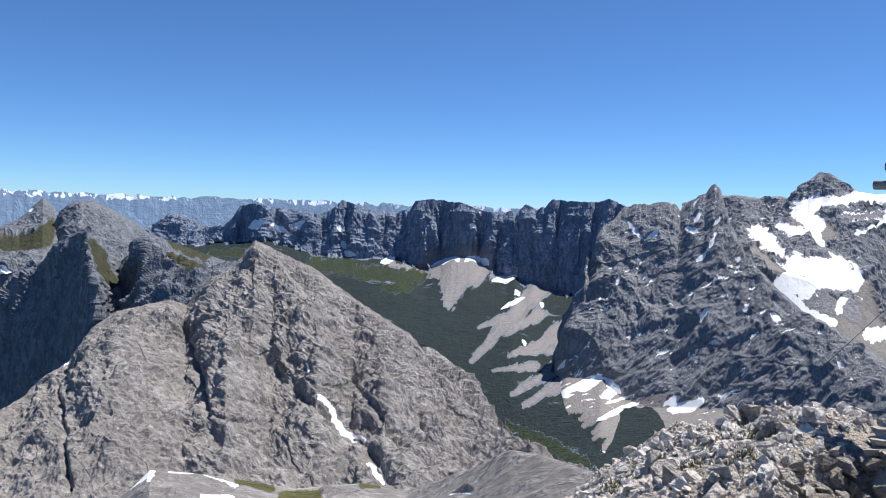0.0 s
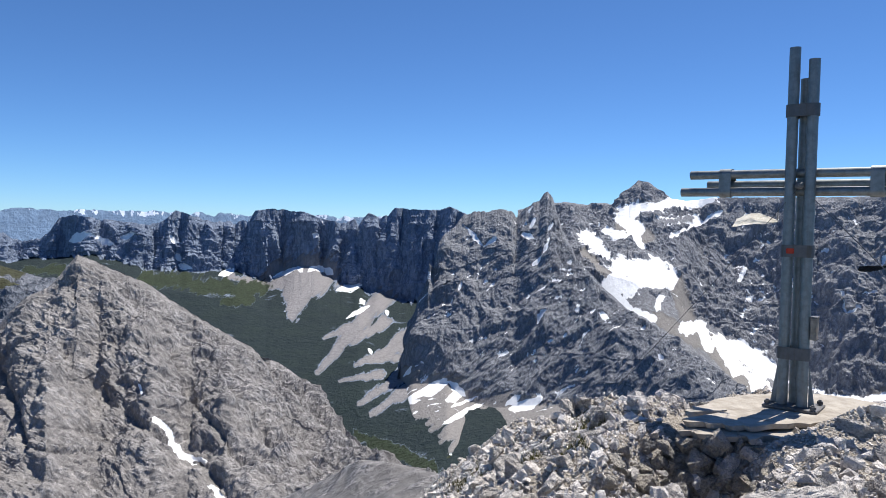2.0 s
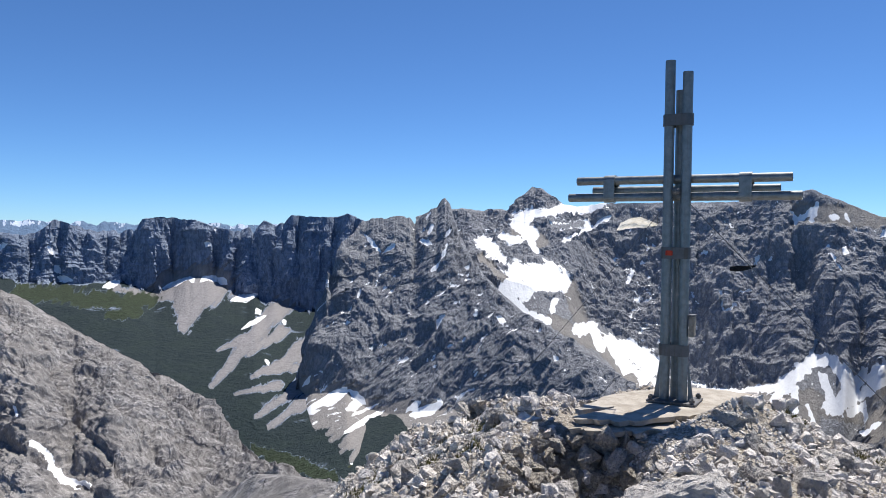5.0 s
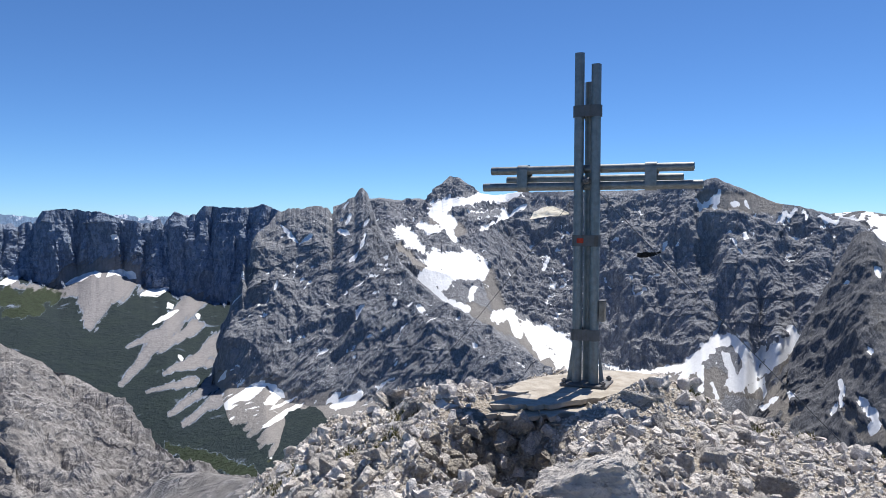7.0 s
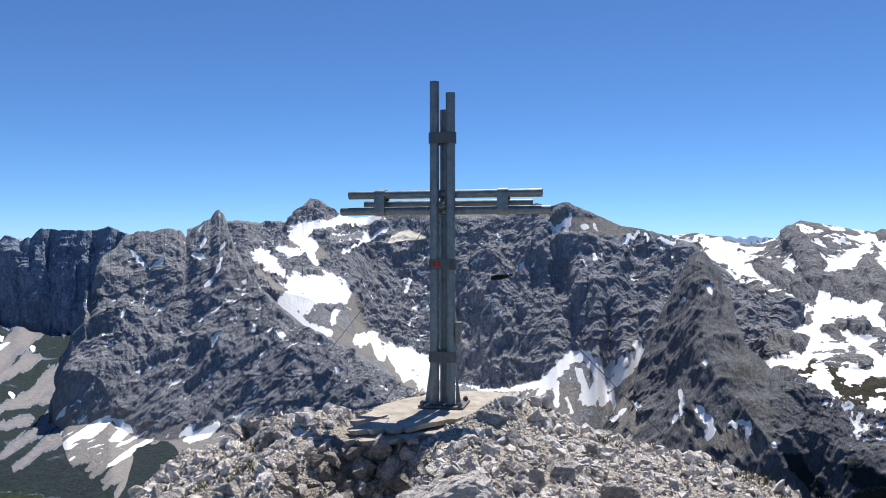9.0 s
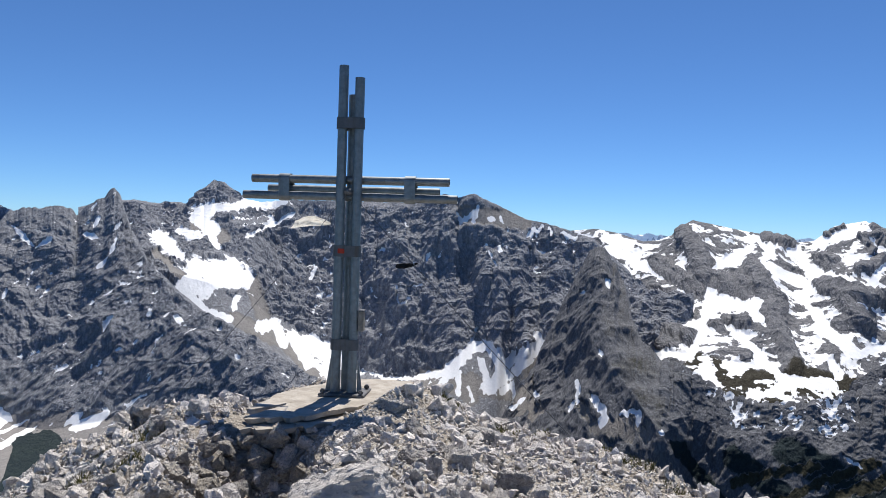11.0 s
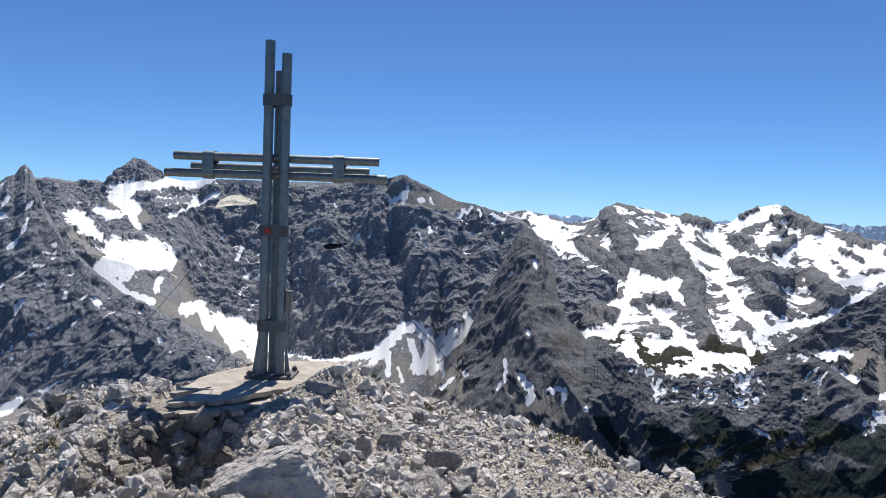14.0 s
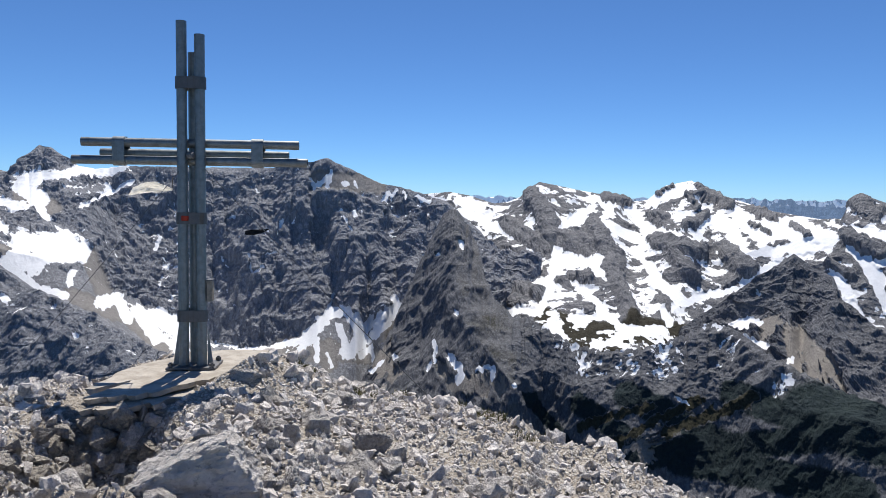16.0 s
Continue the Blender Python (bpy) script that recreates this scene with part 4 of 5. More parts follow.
mountain("rocky_peak", [M1_CREST, M1_MID, M1_FOOT], (170, 110), 0.066, 34, 4.9, MAT_NEAR, "pale grey limestone peak with slanting gullies and small snow tongues",
         snow=M1_SNOW, gullies=M1_GULLY, depth=2.5, lean=-0.5, ledge=0.14, dip=(0.35, 0.1), ribs=0.4, blocks=1.15, crisp=0.06, jag=0.08, tall=0.75)
mountain("summit_shoulder", [M0_CREST, M0_FOOT], (90,), 0.11, 14, 0.8, MAT_NEAR, "stony shoulder with thin turf and old snow below the summit",
         snow=M0_SNOW, green=M0_GREEN, category="hill", crisp=0.04, teeth=0.08)
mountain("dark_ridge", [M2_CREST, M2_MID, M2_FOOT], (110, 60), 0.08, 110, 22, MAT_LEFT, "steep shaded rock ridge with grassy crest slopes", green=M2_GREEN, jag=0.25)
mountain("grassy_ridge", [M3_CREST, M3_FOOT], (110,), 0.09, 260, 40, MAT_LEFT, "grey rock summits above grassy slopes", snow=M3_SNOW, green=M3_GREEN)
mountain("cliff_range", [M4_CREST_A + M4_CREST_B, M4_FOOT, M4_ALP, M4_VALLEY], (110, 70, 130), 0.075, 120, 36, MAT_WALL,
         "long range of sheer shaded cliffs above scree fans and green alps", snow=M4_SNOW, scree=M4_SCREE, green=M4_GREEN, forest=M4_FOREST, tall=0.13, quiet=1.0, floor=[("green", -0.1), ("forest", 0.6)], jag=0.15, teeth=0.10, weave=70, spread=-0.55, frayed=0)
mountain("pointed_buttress", [M5_CREST, M5_MID, M5_FOOT, M5_FAN], (130, 120, 90), 0.067, 165, 20, MAT_FRONT,
         "dark rock buttress with a pointed spire and snow-streaked scree fans", snow=M5_SNOW + M5_SNOW_B, scree=M5_SCREE, green=M5_GREEN, forest=M5_FOREST, patchy=(1.3, 0.03), lean=0.2, ledge=0.14, dip=(-0.25, 0.0), ribs=0.6, blocks=0.8, crisp=0.11, speck=8.0, quiet=2.0, floor=[("green", 0.12), ("forest", 0.45)], jag=0.14, teeth=0.10, weave=8, spread=0.2, tall=0.65, frayed=3)
mountain("snow_bowl_massif", [M6_CREST, M6_MID, M6_BASE, M6_LOW], (110, 130, 80), 0.067, 145, 26, MAT_MAIN,
         "great rock wall with a pyramid summit and a snow bowl", snow=M6_SNOW_A + M6_SNOW_B + M6_SNOW_C + M6_SNOW_D, scree=M6_SCREE, bare=M6_ROCK, patchy=(1.3, 0.03), tall=0.24, ledge=0.14, lean=0.12, ribs=0.7, blocks=0.75, crisp=0.09, speck=8.0, quiet=2.0, floor=[("scree", 0.1)], jag=0.06, weave=25)
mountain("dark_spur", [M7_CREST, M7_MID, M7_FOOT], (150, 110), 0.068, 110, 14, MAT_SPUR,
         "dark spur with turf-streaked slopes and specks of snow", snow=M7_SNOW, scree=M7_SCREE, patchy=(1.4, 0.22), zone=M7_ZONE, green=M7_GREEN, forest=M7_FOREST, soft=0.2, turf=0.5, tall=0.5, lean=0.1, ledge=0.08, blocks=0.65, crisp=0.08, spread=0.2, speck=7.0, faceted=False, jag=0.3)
mountain("snowy_mountain", [M8_CREST, M8_MID, M8_LOW, M8_FOOT], (120, 120, 24), 0.067, 190, 19, MAT_SNOWY,
         "mountain chain half covered in old snow", snow=M8_SNOW_A + M8_SNOW_B + M8_SNOW_C, green=M8_GREEN, bare=M8_ROCK, knoll=18, crisp=0.08, patchy=(1.6, 0.44), tall=0.6, ragged=0.7, speck=3.6)
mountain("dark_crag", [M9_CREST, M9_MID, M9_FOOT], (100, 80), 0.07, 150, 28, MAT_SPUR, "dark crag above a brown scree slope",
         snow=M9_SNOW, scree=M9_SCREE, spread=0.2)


def far_range(name, b0, b1, level, snowy, label):
    nodes, x = [], b0
    while x < b1:
        nodes.append((x, level + random.uniform(-0.10, 0.16), 4750))
        x += random.uniform(0.25, 0.7)
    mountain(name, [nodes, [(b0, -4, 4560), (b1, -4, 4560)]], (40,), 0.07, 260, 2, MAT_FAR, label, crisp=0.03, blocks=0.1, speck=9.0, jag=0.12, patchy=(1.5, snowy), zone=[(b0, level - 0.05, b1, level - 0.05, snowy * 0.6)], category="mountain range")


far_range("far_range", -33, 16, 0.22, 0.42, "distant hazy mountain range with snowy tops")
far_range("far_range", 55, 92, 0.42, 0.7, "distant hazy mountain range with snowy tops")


# ---- valley floor and far ground ----
def valley_ground():
    rings, cols = 60, 240
    r = np.geomspace(60, 4880, rings)[:, None]
    a = np.linspace(0, 2 * math.pi, cols)[None, :]
    x, y = r * np.sin(a), r * np.cos(a)
    z = -np.clip((r - 60) * 0.55, 0, 820) - 40 + 0 * a
    flat = np.stack([x, y, z], -1).reshape(-1, 3)
    flat[:, 2] += 60 * fbm(flat / 700.0, 5) * smooth(np.hypot(flat[:, 0], flat[:, 1]), 200, 900)
    n = len(flat)
    layers = (("snow", np.full(n, -1.0)), ("scree", np.full(n, -1.0)), ("green", np.full(n, 0.3)), ("forest", fbm(flat / 260.0, 4) * 1.5))
    me = mesh_from_arrays("ground", flat, grid_quads(rings, cols), layers)
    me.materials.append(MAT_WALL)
    return tagged(new("ground", me), "wooded green valley floor between the mountains", "ground", kind="structure")


valley_ground()


# ---- materials of the summit ----
def stone_material(name, dark, light, by_island, k_size):
    m, tree, shader = nodes_of(name)
    k = Net(tree)
    p = k.position()
    pick = k.island() if by_island else k.chance()
    grain = k.noise(p, 22.0 * k_size, 8, 0.7)
    patch = k.noise(p, 4.0 * k_size, 5, 0.6)
    pits = k.noise(p, 60.0 * k_size, 4, 0.6)
    crag = k.cells(k.warp(p, 10.0 * k_size, 0.08 / k_size), 9.0 * k_size)
    colour = k.mix(k.span(k.math("ADD", k.math("MULTIPLY", grain, 0.6), k.math("MULTIPLY", patch, 0.5)), 0.35, 0.7), dark, light)
    colour = k.mix(k.span(pick, 0.2, 1.0, 0.0, 0.5), colour, tuple(0.45 * c for c in light))
    colour = k.mix(k.math("MULTIPLY", k.span(k.noise(p, 9.0 * k_size, 6, 0.7), 0.57, 0.68), 0.35), colour, (0.27, 0.23, 0.17))
    colour = k.mix(k.math("MULTIPLY", k.span(pits, 0.57, 0.66), 0.4), colour, (0.12, 0.117, 0.11))
    k.put(shader.inputs["Base Color"], colour)
    shader.inputs["Roughness"].default_value = 0.9
    shader.inputs["Specular IOR Level"].default_value = 0.2
    h = k.math("ADD", k.math("MULTIPLY", grain, 0.6), k.math("ADD", k.math("MULTIPLY", pits, 0.25), k.math("MULTIPLY", crag, -0.9)))
    k.put(shader.inputs["Normal"], k.bump(h, 0.9, 0.07 / k_size))
    return m


def gravel_material():
    m, tree, shader = nodes_of("gravel_and_earth")
    k = Net(tree)
    p = k.position()
    chips = k.cells(p, 34.0)
    big = k.noise(p, 0.9, 5, 0.6)
    fine = k.noise(p, 26.0, 8, 0.7)
    earth = k.mix(k.span(fine, 0.35, 0.65), (0.24, 0.21, 0.17), (0.44, 0.40, 0.35))
    stone = k.mix(k.span(fine, 0.3, 0.7), (0.34, 0.322, 0.295), (0.66, 0.625, 0.575))
    colour = k.mix(k.span(k.math("ADD", k.math("MULTIPLY", chips, -0.8), big), 0.1, 0.4), earth, stone)
    k.put(shader.inputs["Base Color"], colour)
    shader.inputs["Roughness"].default_value = 0.95
    shader.inputs["Specular IOR Level"].default_value = 0.15
    k.put(shader.inputs["Normal"], k.bump(k.math("ADD", k.math("MULTIPLY", chips, -1.0), fine), 0.9, 0.03))
    return m


def steel_material(name, base, rough, rust):
    m, tree, shader = nodes_of(name)
    k = Net(tree)
    p = k.position()
    spangle = k.noise(p, 14.0, 6, 0.65)
    runs = k.noise(k.stretch(p, (9, 9, 0.7)), 3.0, 6, 0.6)
    colour = k.mix(k.span(spangle, 0.35, 0.65), tuple(c * 0.7 for c in base), base)
    colour = k.mix(k.math("MULTIPLY", k.span(runs, 0.5, 0.7), rust), colour, (0.10, 0.075, 0.05))
    k.put(shader.inputs["Base Color"], colour)
    shader.inputs["Metallic"].default_value = 0.75
    k.put(shader.inputs["Roughness"], k.span(spangle, 0.3, 0.7, rough, rough + 0.2))
    k.put(shader.inputs["Normal"], k.bump(spangle, 0.15, 0.01))
    return m


def plain_material(name, dark, light, scale, rough=0.9):
    m, tree, shader = nodes_of(name)
    k = Net(tree)
    p = k.position()
    n = k.noise(p, scale, 8, 0.65)
    k.put(shader.inputs["Base Color"], k.mix(k.span(n, 0.32, 0.68), dark, light))
    shader.inputs["Roughness"].default_value = rough
    shader.inputs["Specular IOR Level"].default_value = 0.2
    k.put(shader.inputs["Normal"], k.bump(k.math("ADD", n, k.noise(p, scale * 9, 4, 0.6)), 0.4, 0.02))
    return m


MAT_STONE = stone_material("summit_stone", (0.42, 0.39, 0.362), (0.84, 0.79, 0.74), False, 0.35)
MAT_RUBBLE = stone_material("summit_rubble", (0.50, 0.462, 0.428), (0.88, 0.825, 0.77), True, 1.0)
MAT_WALLSTONE = stone_material("tan_block_stone", (0.37, 0.334, 0.288), (0.62, 0.572, 0.505), False, 0.6)
MAT_GRAVEL = gravel_material()
MAT_STEEL = steel_material("weathered_galvanised_steel", (0.25, 0.275, 0.285), 0.42, 0.25)
MAT_BAND = steel_material("dark_steel_band", (0.16, 0.16, 0.165), 0.5, 0.6)
MAT_SLAB = plain_material("rough_concrete", (0.31, 0.275, 0.228), (0.48, 0.438, 0.375), 5.0)
MAT_GRASS = plain_material("dry_turf", (0.07, 0.075, 0.02), (0.17, 0.155, 0.06), 30.0)
MAT_CLOTH = plain_material("pale_cloth", (0.74, 0.68, 0.55), (0.88, 0.85, 0.77), 20.0)
_t = MAT_CLOTH.node_tree  # thin cloth lets light through
_through, _both = _t.nodes.new("ShaderNodeBsdfTranslucent"), _t.nodes.new("ShaderNodeMixShader")
_through.inputs["Color"].default_value, _both.inputs[0].default_value = (0.9, 0.86, 0.76, 1), 0.2
_t.links.new(_t.nodes["Principled BSDF"].outputs[0], _both.inputs[1])
_t.links.new(_through.outputs[0], _both.inputs[2])
_t.links.new(_both.outputs[0], _t.nodes["Material Output"].inputs[0])
MAT_DARK_CLOTH = plain_material("black_cloth", (0.012, 0.012, 0.013), (0.03, 0.03, 0.03), 20.0)
MAT_RED = plain_material("red_paint", (0.35, 0.04, 0.025), (0.5, 0.07, 0.04), 20.0)
MAT_WOOD = plain_material("weathered_board", (0.20, 0.175, 0.14), (0.34, 0.30, 0.25), 12.0)
MAT_WIRE = plain_material("wire_rope", (0.10, 0.10, 0.10), (0.20, 0.20, 0.20), 60.0, 0.5)

# ---- the summit ground ----
# rim of the summit dome: bearing, elevation, distance
RIM = [
    (-180, -26, 4.5), (-70, -30, 4.0), (-5, -30, 4.5), (4, -27, 6.5),
    (8.75, -22.05, 9), (12.09, -19.07, 9), (14.14, -17.38, 9), (15.75, -16.21, 9), (18.55, -14.77, 8.8), (20.49, -13.9, 8.6), (22.4, -13.26, 8.5),
    (26.09, -12.38, 8.3), (28.9, -12.21, 8.2), (30.87, -13.09, 8.3), (33.49, -12.31, 8.4), (41.41, -11.67, 8.8), (44.46, -12.53, 8.6),
    (45, -12.63, 8.6), (47.7, -14.05, 8.4), (50.4, -14.89, 8.3), (54.87, -15.22, 8.2), (61.03, -15.69, 7.8), (63.65, -16.47, 7.4),
    (66.65, -17.34, 7), (71.59, -18.6, 6.4), (74.74, -19.69, 5.9), (78.15, -21, 5.4),
    (90, -24, 5.0), (180, -26, 4.5),
]
_rim = np.array(RIM, float)
FEET = EYE - 1.64
PLINTH = [(3.36, 5.80), (3.52, 5.64), (3.82, 5.47), (4.24, 5.47), (4.60, 5.50), (5.14, 5.66), (5.62, 5.84), (5.76, 6.25), (5.42, 6.62), (4.90, 6.72), (4.29, 6.62), (3.74, 6.28)]
CENTRE = np.array((4.58, 6.05))


def hole(x, y):
    """The hollow in front of the plinth: 1 inside, 0 outside."""
    s, w = (x - 2.95) * 0.6 + (y - 4.98) * 0.8, (x - 2.95) * 0.8 - (y - 4.98) * 0.6
    w = w + 0.07 * np.sin(7 * s + 1) + 0.04 * np.sin(17 * s)
    return np.exp(-((s / 0.88) ** 4 + (np.abs(w) / 0.50) ** 4))


def ground_height(x, y):
    x, y = np.asarray(x, float), np.asarray(y, float)
    r = np.hypot(x, y)
    b = np.degrees(np.arctan2(x, y))
    far = np.interp(b, _rim[:, 0], _rim[:, 2])
    low = EYE + far * np.tan(np.radians(np.interp(b, _rim[:, 0], _rim[:, 1])))
    low = low - 0.10 + 0.10 * np.exp(-(((b - 44) / 15.0) ** 4)) + 0.05 * np.exp(-(((b - 53) / 7.0) ** 4))
    inside = FEET + (low - FEET) * np.clip(r / far, 0, 1) ** 1.5
    over = np.clip(r - far, 0, None)
    z = inside - 0.62 * over - 0.02 * over**2
    under = np.exp(-(((x - CENTRE[0]) / 1.12) ** 4 + ((y - CENTRE[1]) / 0.56) ** 4))
    z = z * (1 - under) + under * -0.16
    z = z + 0.24 * np.exp(-(((x - 4.85) / 0.62) ** 2 + ((y - 5.42) / 0.24) ** 2)) + 0.10 * np.exp(-(((x - 5.85) / 0.3) ** 2 + ((y - 5.9) / 0.4) ** 2))
    z = z - 0.66 * hole(x, y)
    p = np.stack([x, y, 0 * x], -1).reshape(-1, 3)
    z = z + (0.06 * fbm(p / 0.9, 3) + (0.12 * slabs(p / 0.5 + 7, 5, 0.66) + 0.035 * ridged(p / 0.3 + 7, 4, 0.6)) * (0.35 + 0.65 * smooth(perlin(p * 0.55 + 3), -0.12, 0.05))).reshape(x.shape) * (1 - 0.8 * under)
    return z


def summit_ground():
    n = 600
    axis = np.sinh(np.linspace(-1, 1, n) * 3.3) / math.sinh(3.3) * 34
    gx, gy = np.meshgrid(axis + 3.5, axis + 4.5)
    z = ground_height(gx, gy)
    me = mesh_from_arrays("summit_ground", np.stack([gx, gy, z], -1).reshape(-1, 3), grid_quads(n, n)[:, ::-1])
    me.materials.append(MAT_GRAVEL)
    return tagged(new("summit_ground", me), "stony summit ground of pale gravel and earth", "ground", kind="structure")


summit = summit_ground()


def part(name, bm, material, parent=None, label="", flat=False):
    me = bpy.data.meshes.new(name)
    bm.to_mesh(me)
    bm.free()
    if flat:
        me.shade_flat()
    me.materials.append(material)
    ob = new(name, me)
    ob.parent = parent
    return tagged(ob, label)


def chip(seed, squash=0.6, points=13):
    """An angular broken stone about 1 across: a hull round scattered points."""
    rnd = random.Random(seed)
    bm = bmesh.new()
    for _ in range(points):
        v = Vector((rnd.gauss(0, 1), rnd.gauss(0, 1), rnd.gauss(0, 1))).normalized()
        v = Vector([math.copysign(abs(c) ** 0.7, c) for c in v])
        bm.verts.new((v.x * 0.5, v.y * 0.5 * rnd.uniform(0.6, 1.0), v.z * 0.5 * squash))
    out = bmesh.ops.convex_hull(bm, input=bm.verts)
    bmesh.ops.delete(bm, geom=[g for g in out["geom_interior"] if isinstance(g, bmesh.types.BMVert)], context="VERTS")
    bmesh.ops.triangulate(bm, faces=bm.faces)
    return bm


CHIPS = []
for n in range(30):
    bm = chip(100 + n, random.uniform(0.4, 0.8), 8 + n % 4)
    if n >= 15:  # the larger ones are craggy
        bmesh.ops.subdivide_edges(bm, edges=[e for e in bm.edges if e.calc_length() > 0.28], cuts=1)
        bmesh.ops.triangulate(bm, faces=bm.faces)
        bm.normal_update()
        for v in bm.verts:
            v.co += v.normal * 0.16 * noise.noise(v.co * 4 + Vector((n, 0, 0)))
    me = bpy.data.meshes.new("stone")
    bm.to_mesh(me)
    bm.free()
    me.shade_flat()
    me.materials.append(MAT_STONE)
    CHIPS.append(me)


def scatter(count, seed, b0=6, b1=88, far=11.0):
    """Places for loose stones on the summit: x, y, size."""
    rnd = np.random.RandomState(seed)
    n = count * 6
    b, r = np.radians(rnd.uniform(b0, b1, n)), rnd.uniform(0.9, far, n)
    x, y = r * np.sin(b), r * np.cos(b)
    size = 0.021 * np.exp(rnd.gamma(1.8, 0.42, n)) * (1 - 0.3 * smooth(np.degrees(b), 47, 60))
    keep = (size < 0.3) & ~((r < 1.9) & (size > 0.06)) & (rnd.uniform(size=n) < 0.2 + 0.8 * r / 9)
    thin = perlin(np.stack([x * 0.55, y * 0.55, 0 * x + 3.0], -1))
    keep &= ~((thin < -0.14) & (size > 0.06) & (rnd.uniform(size=n) < 0.7))
    keep &= ((x - CENTRE[0]) / 1.22) ** 2 + ((y - CENTRE[1]) / 0.66) ** 2 > 1
    keep &= (np.hypot(x - 2.85, y - 3.75) > 0.45)
    return list(zip(x[keep][:count], y[keep][:count], size[keep][:count]))


def turned(rnd):
    return Euler((rnd.gauss(0, 0.7), rnd.gauss(0, 0.7), rnd.uniform(0, 6.3))).to_matrix()


def lay_stones():
    places = sorted(scatter(46000, 5) + scatter(5000, 6, 88, 366, 7.0), key=lambda p: -p[2] / (2 + math.hypot(p[0], p[1])))
    rnd = random.Random(9)
    xs, ys = np.array([p[0] for p in places]), np.array([p[1] for p in places])
    zs = ground_height(xs, ys)
    shapes = []
    for me in CHIPS:
        co = np.empty(len(me.vertices) * 3, np.float32)
        me.vertices.foreach_get("co", co)
        shapes.append((co.reshape(-1, 3), np.array([p.vertices[:] for p in me.polygons])))
    verts, faces, base = [], [], 0
    for n, ((x, y, size), z) in enumerate(zip(places, zs)):
        turn = turned(rnd)
        which = rnd.randrange(15) + 15 * (size > 0.075)
        lift = z + size * rnd.uniform(0.04, 0.22)
        if n < 290:
            ob = new("stone", CHIPS[which])
            ob.matrix_world = Matrix.Translation((x, y, lift)) @ turn.to_4x4() @ Matrix.Diagonal((size, size, size, 1))
            ob.parent = summit
            continue
        co, tri = shapes[which]
        verts.append(co @ np.array(turn).T * size + (x, y, lift))
        faces.append(tri + base)
        base += len(co)
    me = mesh_from_arrays("rubble", np.concatenate(verts), np.concatenate(faces))
    me.shade_flat()
    me.materials.append(MAT_RUBBLE)
    ob = new("rubble", me)
    ob.parent = summit
    tagged(ob, "loose pale limestone rubble", kind="stuff")


def boulder(name, seed, place, size, turn, label, squash=0.8, points=16, corners=None):
    """A rough block with worn faces."""
    bm = chip(seed, squash, points) if corners is None else bmesh.new()
    if corners:
        for c in corners:
            bm.verts.new(c)
        bmesh.ops.convex_hull(bm, input=bm.verts)
        bmesh.ops.triangulate(bm, faces=bm.faces)
    bmesh.ops.bevel(bm, geom=list(bm.edges), offset=0.02, segments=1, affect="EDGES")
    bmesh.ops.triangulate(bm, faces=bm.faces)
    for _ in range(4):
        long = [e for e in bm.edges if e.calc_length() > 0.03]
        bmesh.ops.subdivide_edges(bm, edges=long, cuts=1)
        bmesh.ops.triangulate(bm, faces=bm.faces)
    bm.normal_update()
    for v in bm.verts:
        q = v.co * 5 + Vector((seed, 0, 0))
        v.co += v.normal * (0.03 * noise.noise(q) + 0.022 * noise.noise(q * 3.1) - 0.04 * abs(noise.noise(q * 6)) - 0.02 * abs(noise.noise(q * 14)))
    ob = part(name, bm, MAT_STONE, None, "", True)
    ob.matrix_world = Matrix.Translation(place) @ Euler(turn).to_matrix().to_4x4() @ Matrix.Diagonal((*size, 1))
    return tagged(ob, label, "boulder", "boulders by the cross")


BLOCK = "angular pale grey limestone block lying on rubble"
PEAKED = [(-0.50, -0.28, -0.5), (0.40, -0.40, -0.5), (0.16, -0.20, 0.46), (0.22, 0.30, 0.38), (-0.42, -0.24, 0.12), (0.37, -0.32, 0.08),
          (0.50, 0.40, -0.5), (-0.50, 0.40, -0.5), (-0.28, 0.40, 0.16), (0.42, 0.36, 0.05)]
boulder("boulder", 3, (2.79, 3.58, -0.06), (1.02, 0.80, 0.82), (0, 0, -0.66), "large angular grey limestone block in front of the cross", corners=PEAKED)
boulder("boulder", 61, (3.56, 3.42, -0.16), (0.52, 0.40, 0.46), (0.1, 0.3, 0.9), BLOCK)
boulder("boulder", 66, (3.84, 3.18, -0.18), (0.50, 0.44, 0.40), (0.3, 0.2, 0.1), BLOCK)
boulder("boulder", 71, (4.36, 3.52, -0.22), (0.42, 0.34, 0.36), (0.2, 0.1, 1.7), BLOCK)
boulder("boulder", 8, (3.28, 3.28, -0.12), (0.46, 0.36, 0.42), (0.2, 0.3, 0.4), BLOCK)
boulder("boulder", 14, (2.30, 3.86, -0.16), (0.62, 0.40, 0.26), (0.05, 0.1, 1.0), "flat pale limestone slab lying in the rubble", 0.5)
boulder("boulder", 21, (4.62, 5.22, 0.00), (0.46, 0.30, 0.30), (0.1, 0.2, -0.6), "shaded dark limestone block beside the plinth")
boulder("boulder", 27, (4.05, 4.30, -0.14), (0.40, 0.32, 0.30), (0.3, 0.1, 0.2), BLOCK)
boulder("boulder", 31, (3.78, 4.86, -0.14), (0.36, 0.28, 0.34), (0.1, 0.4, 1.2), BLOCK)
boulder("boulder", 37, (3.05, 6.75, -0.18), (0.50, 0.34, 0.34), (0.2, 0.1, 0.5), BLOCK)
boulder("boulder", 44, (1.80, 4.75, -0.26), (0.40, 0.30, 0.26), (0.2, 0.2, 2.2), BLOCK)
boulder("boulder", 52, (5.35, 4.75, -0.24), (0.36, 0.30, 0.26), (0.2, 0.0, 1.1), BLOCK)
lay_stones()


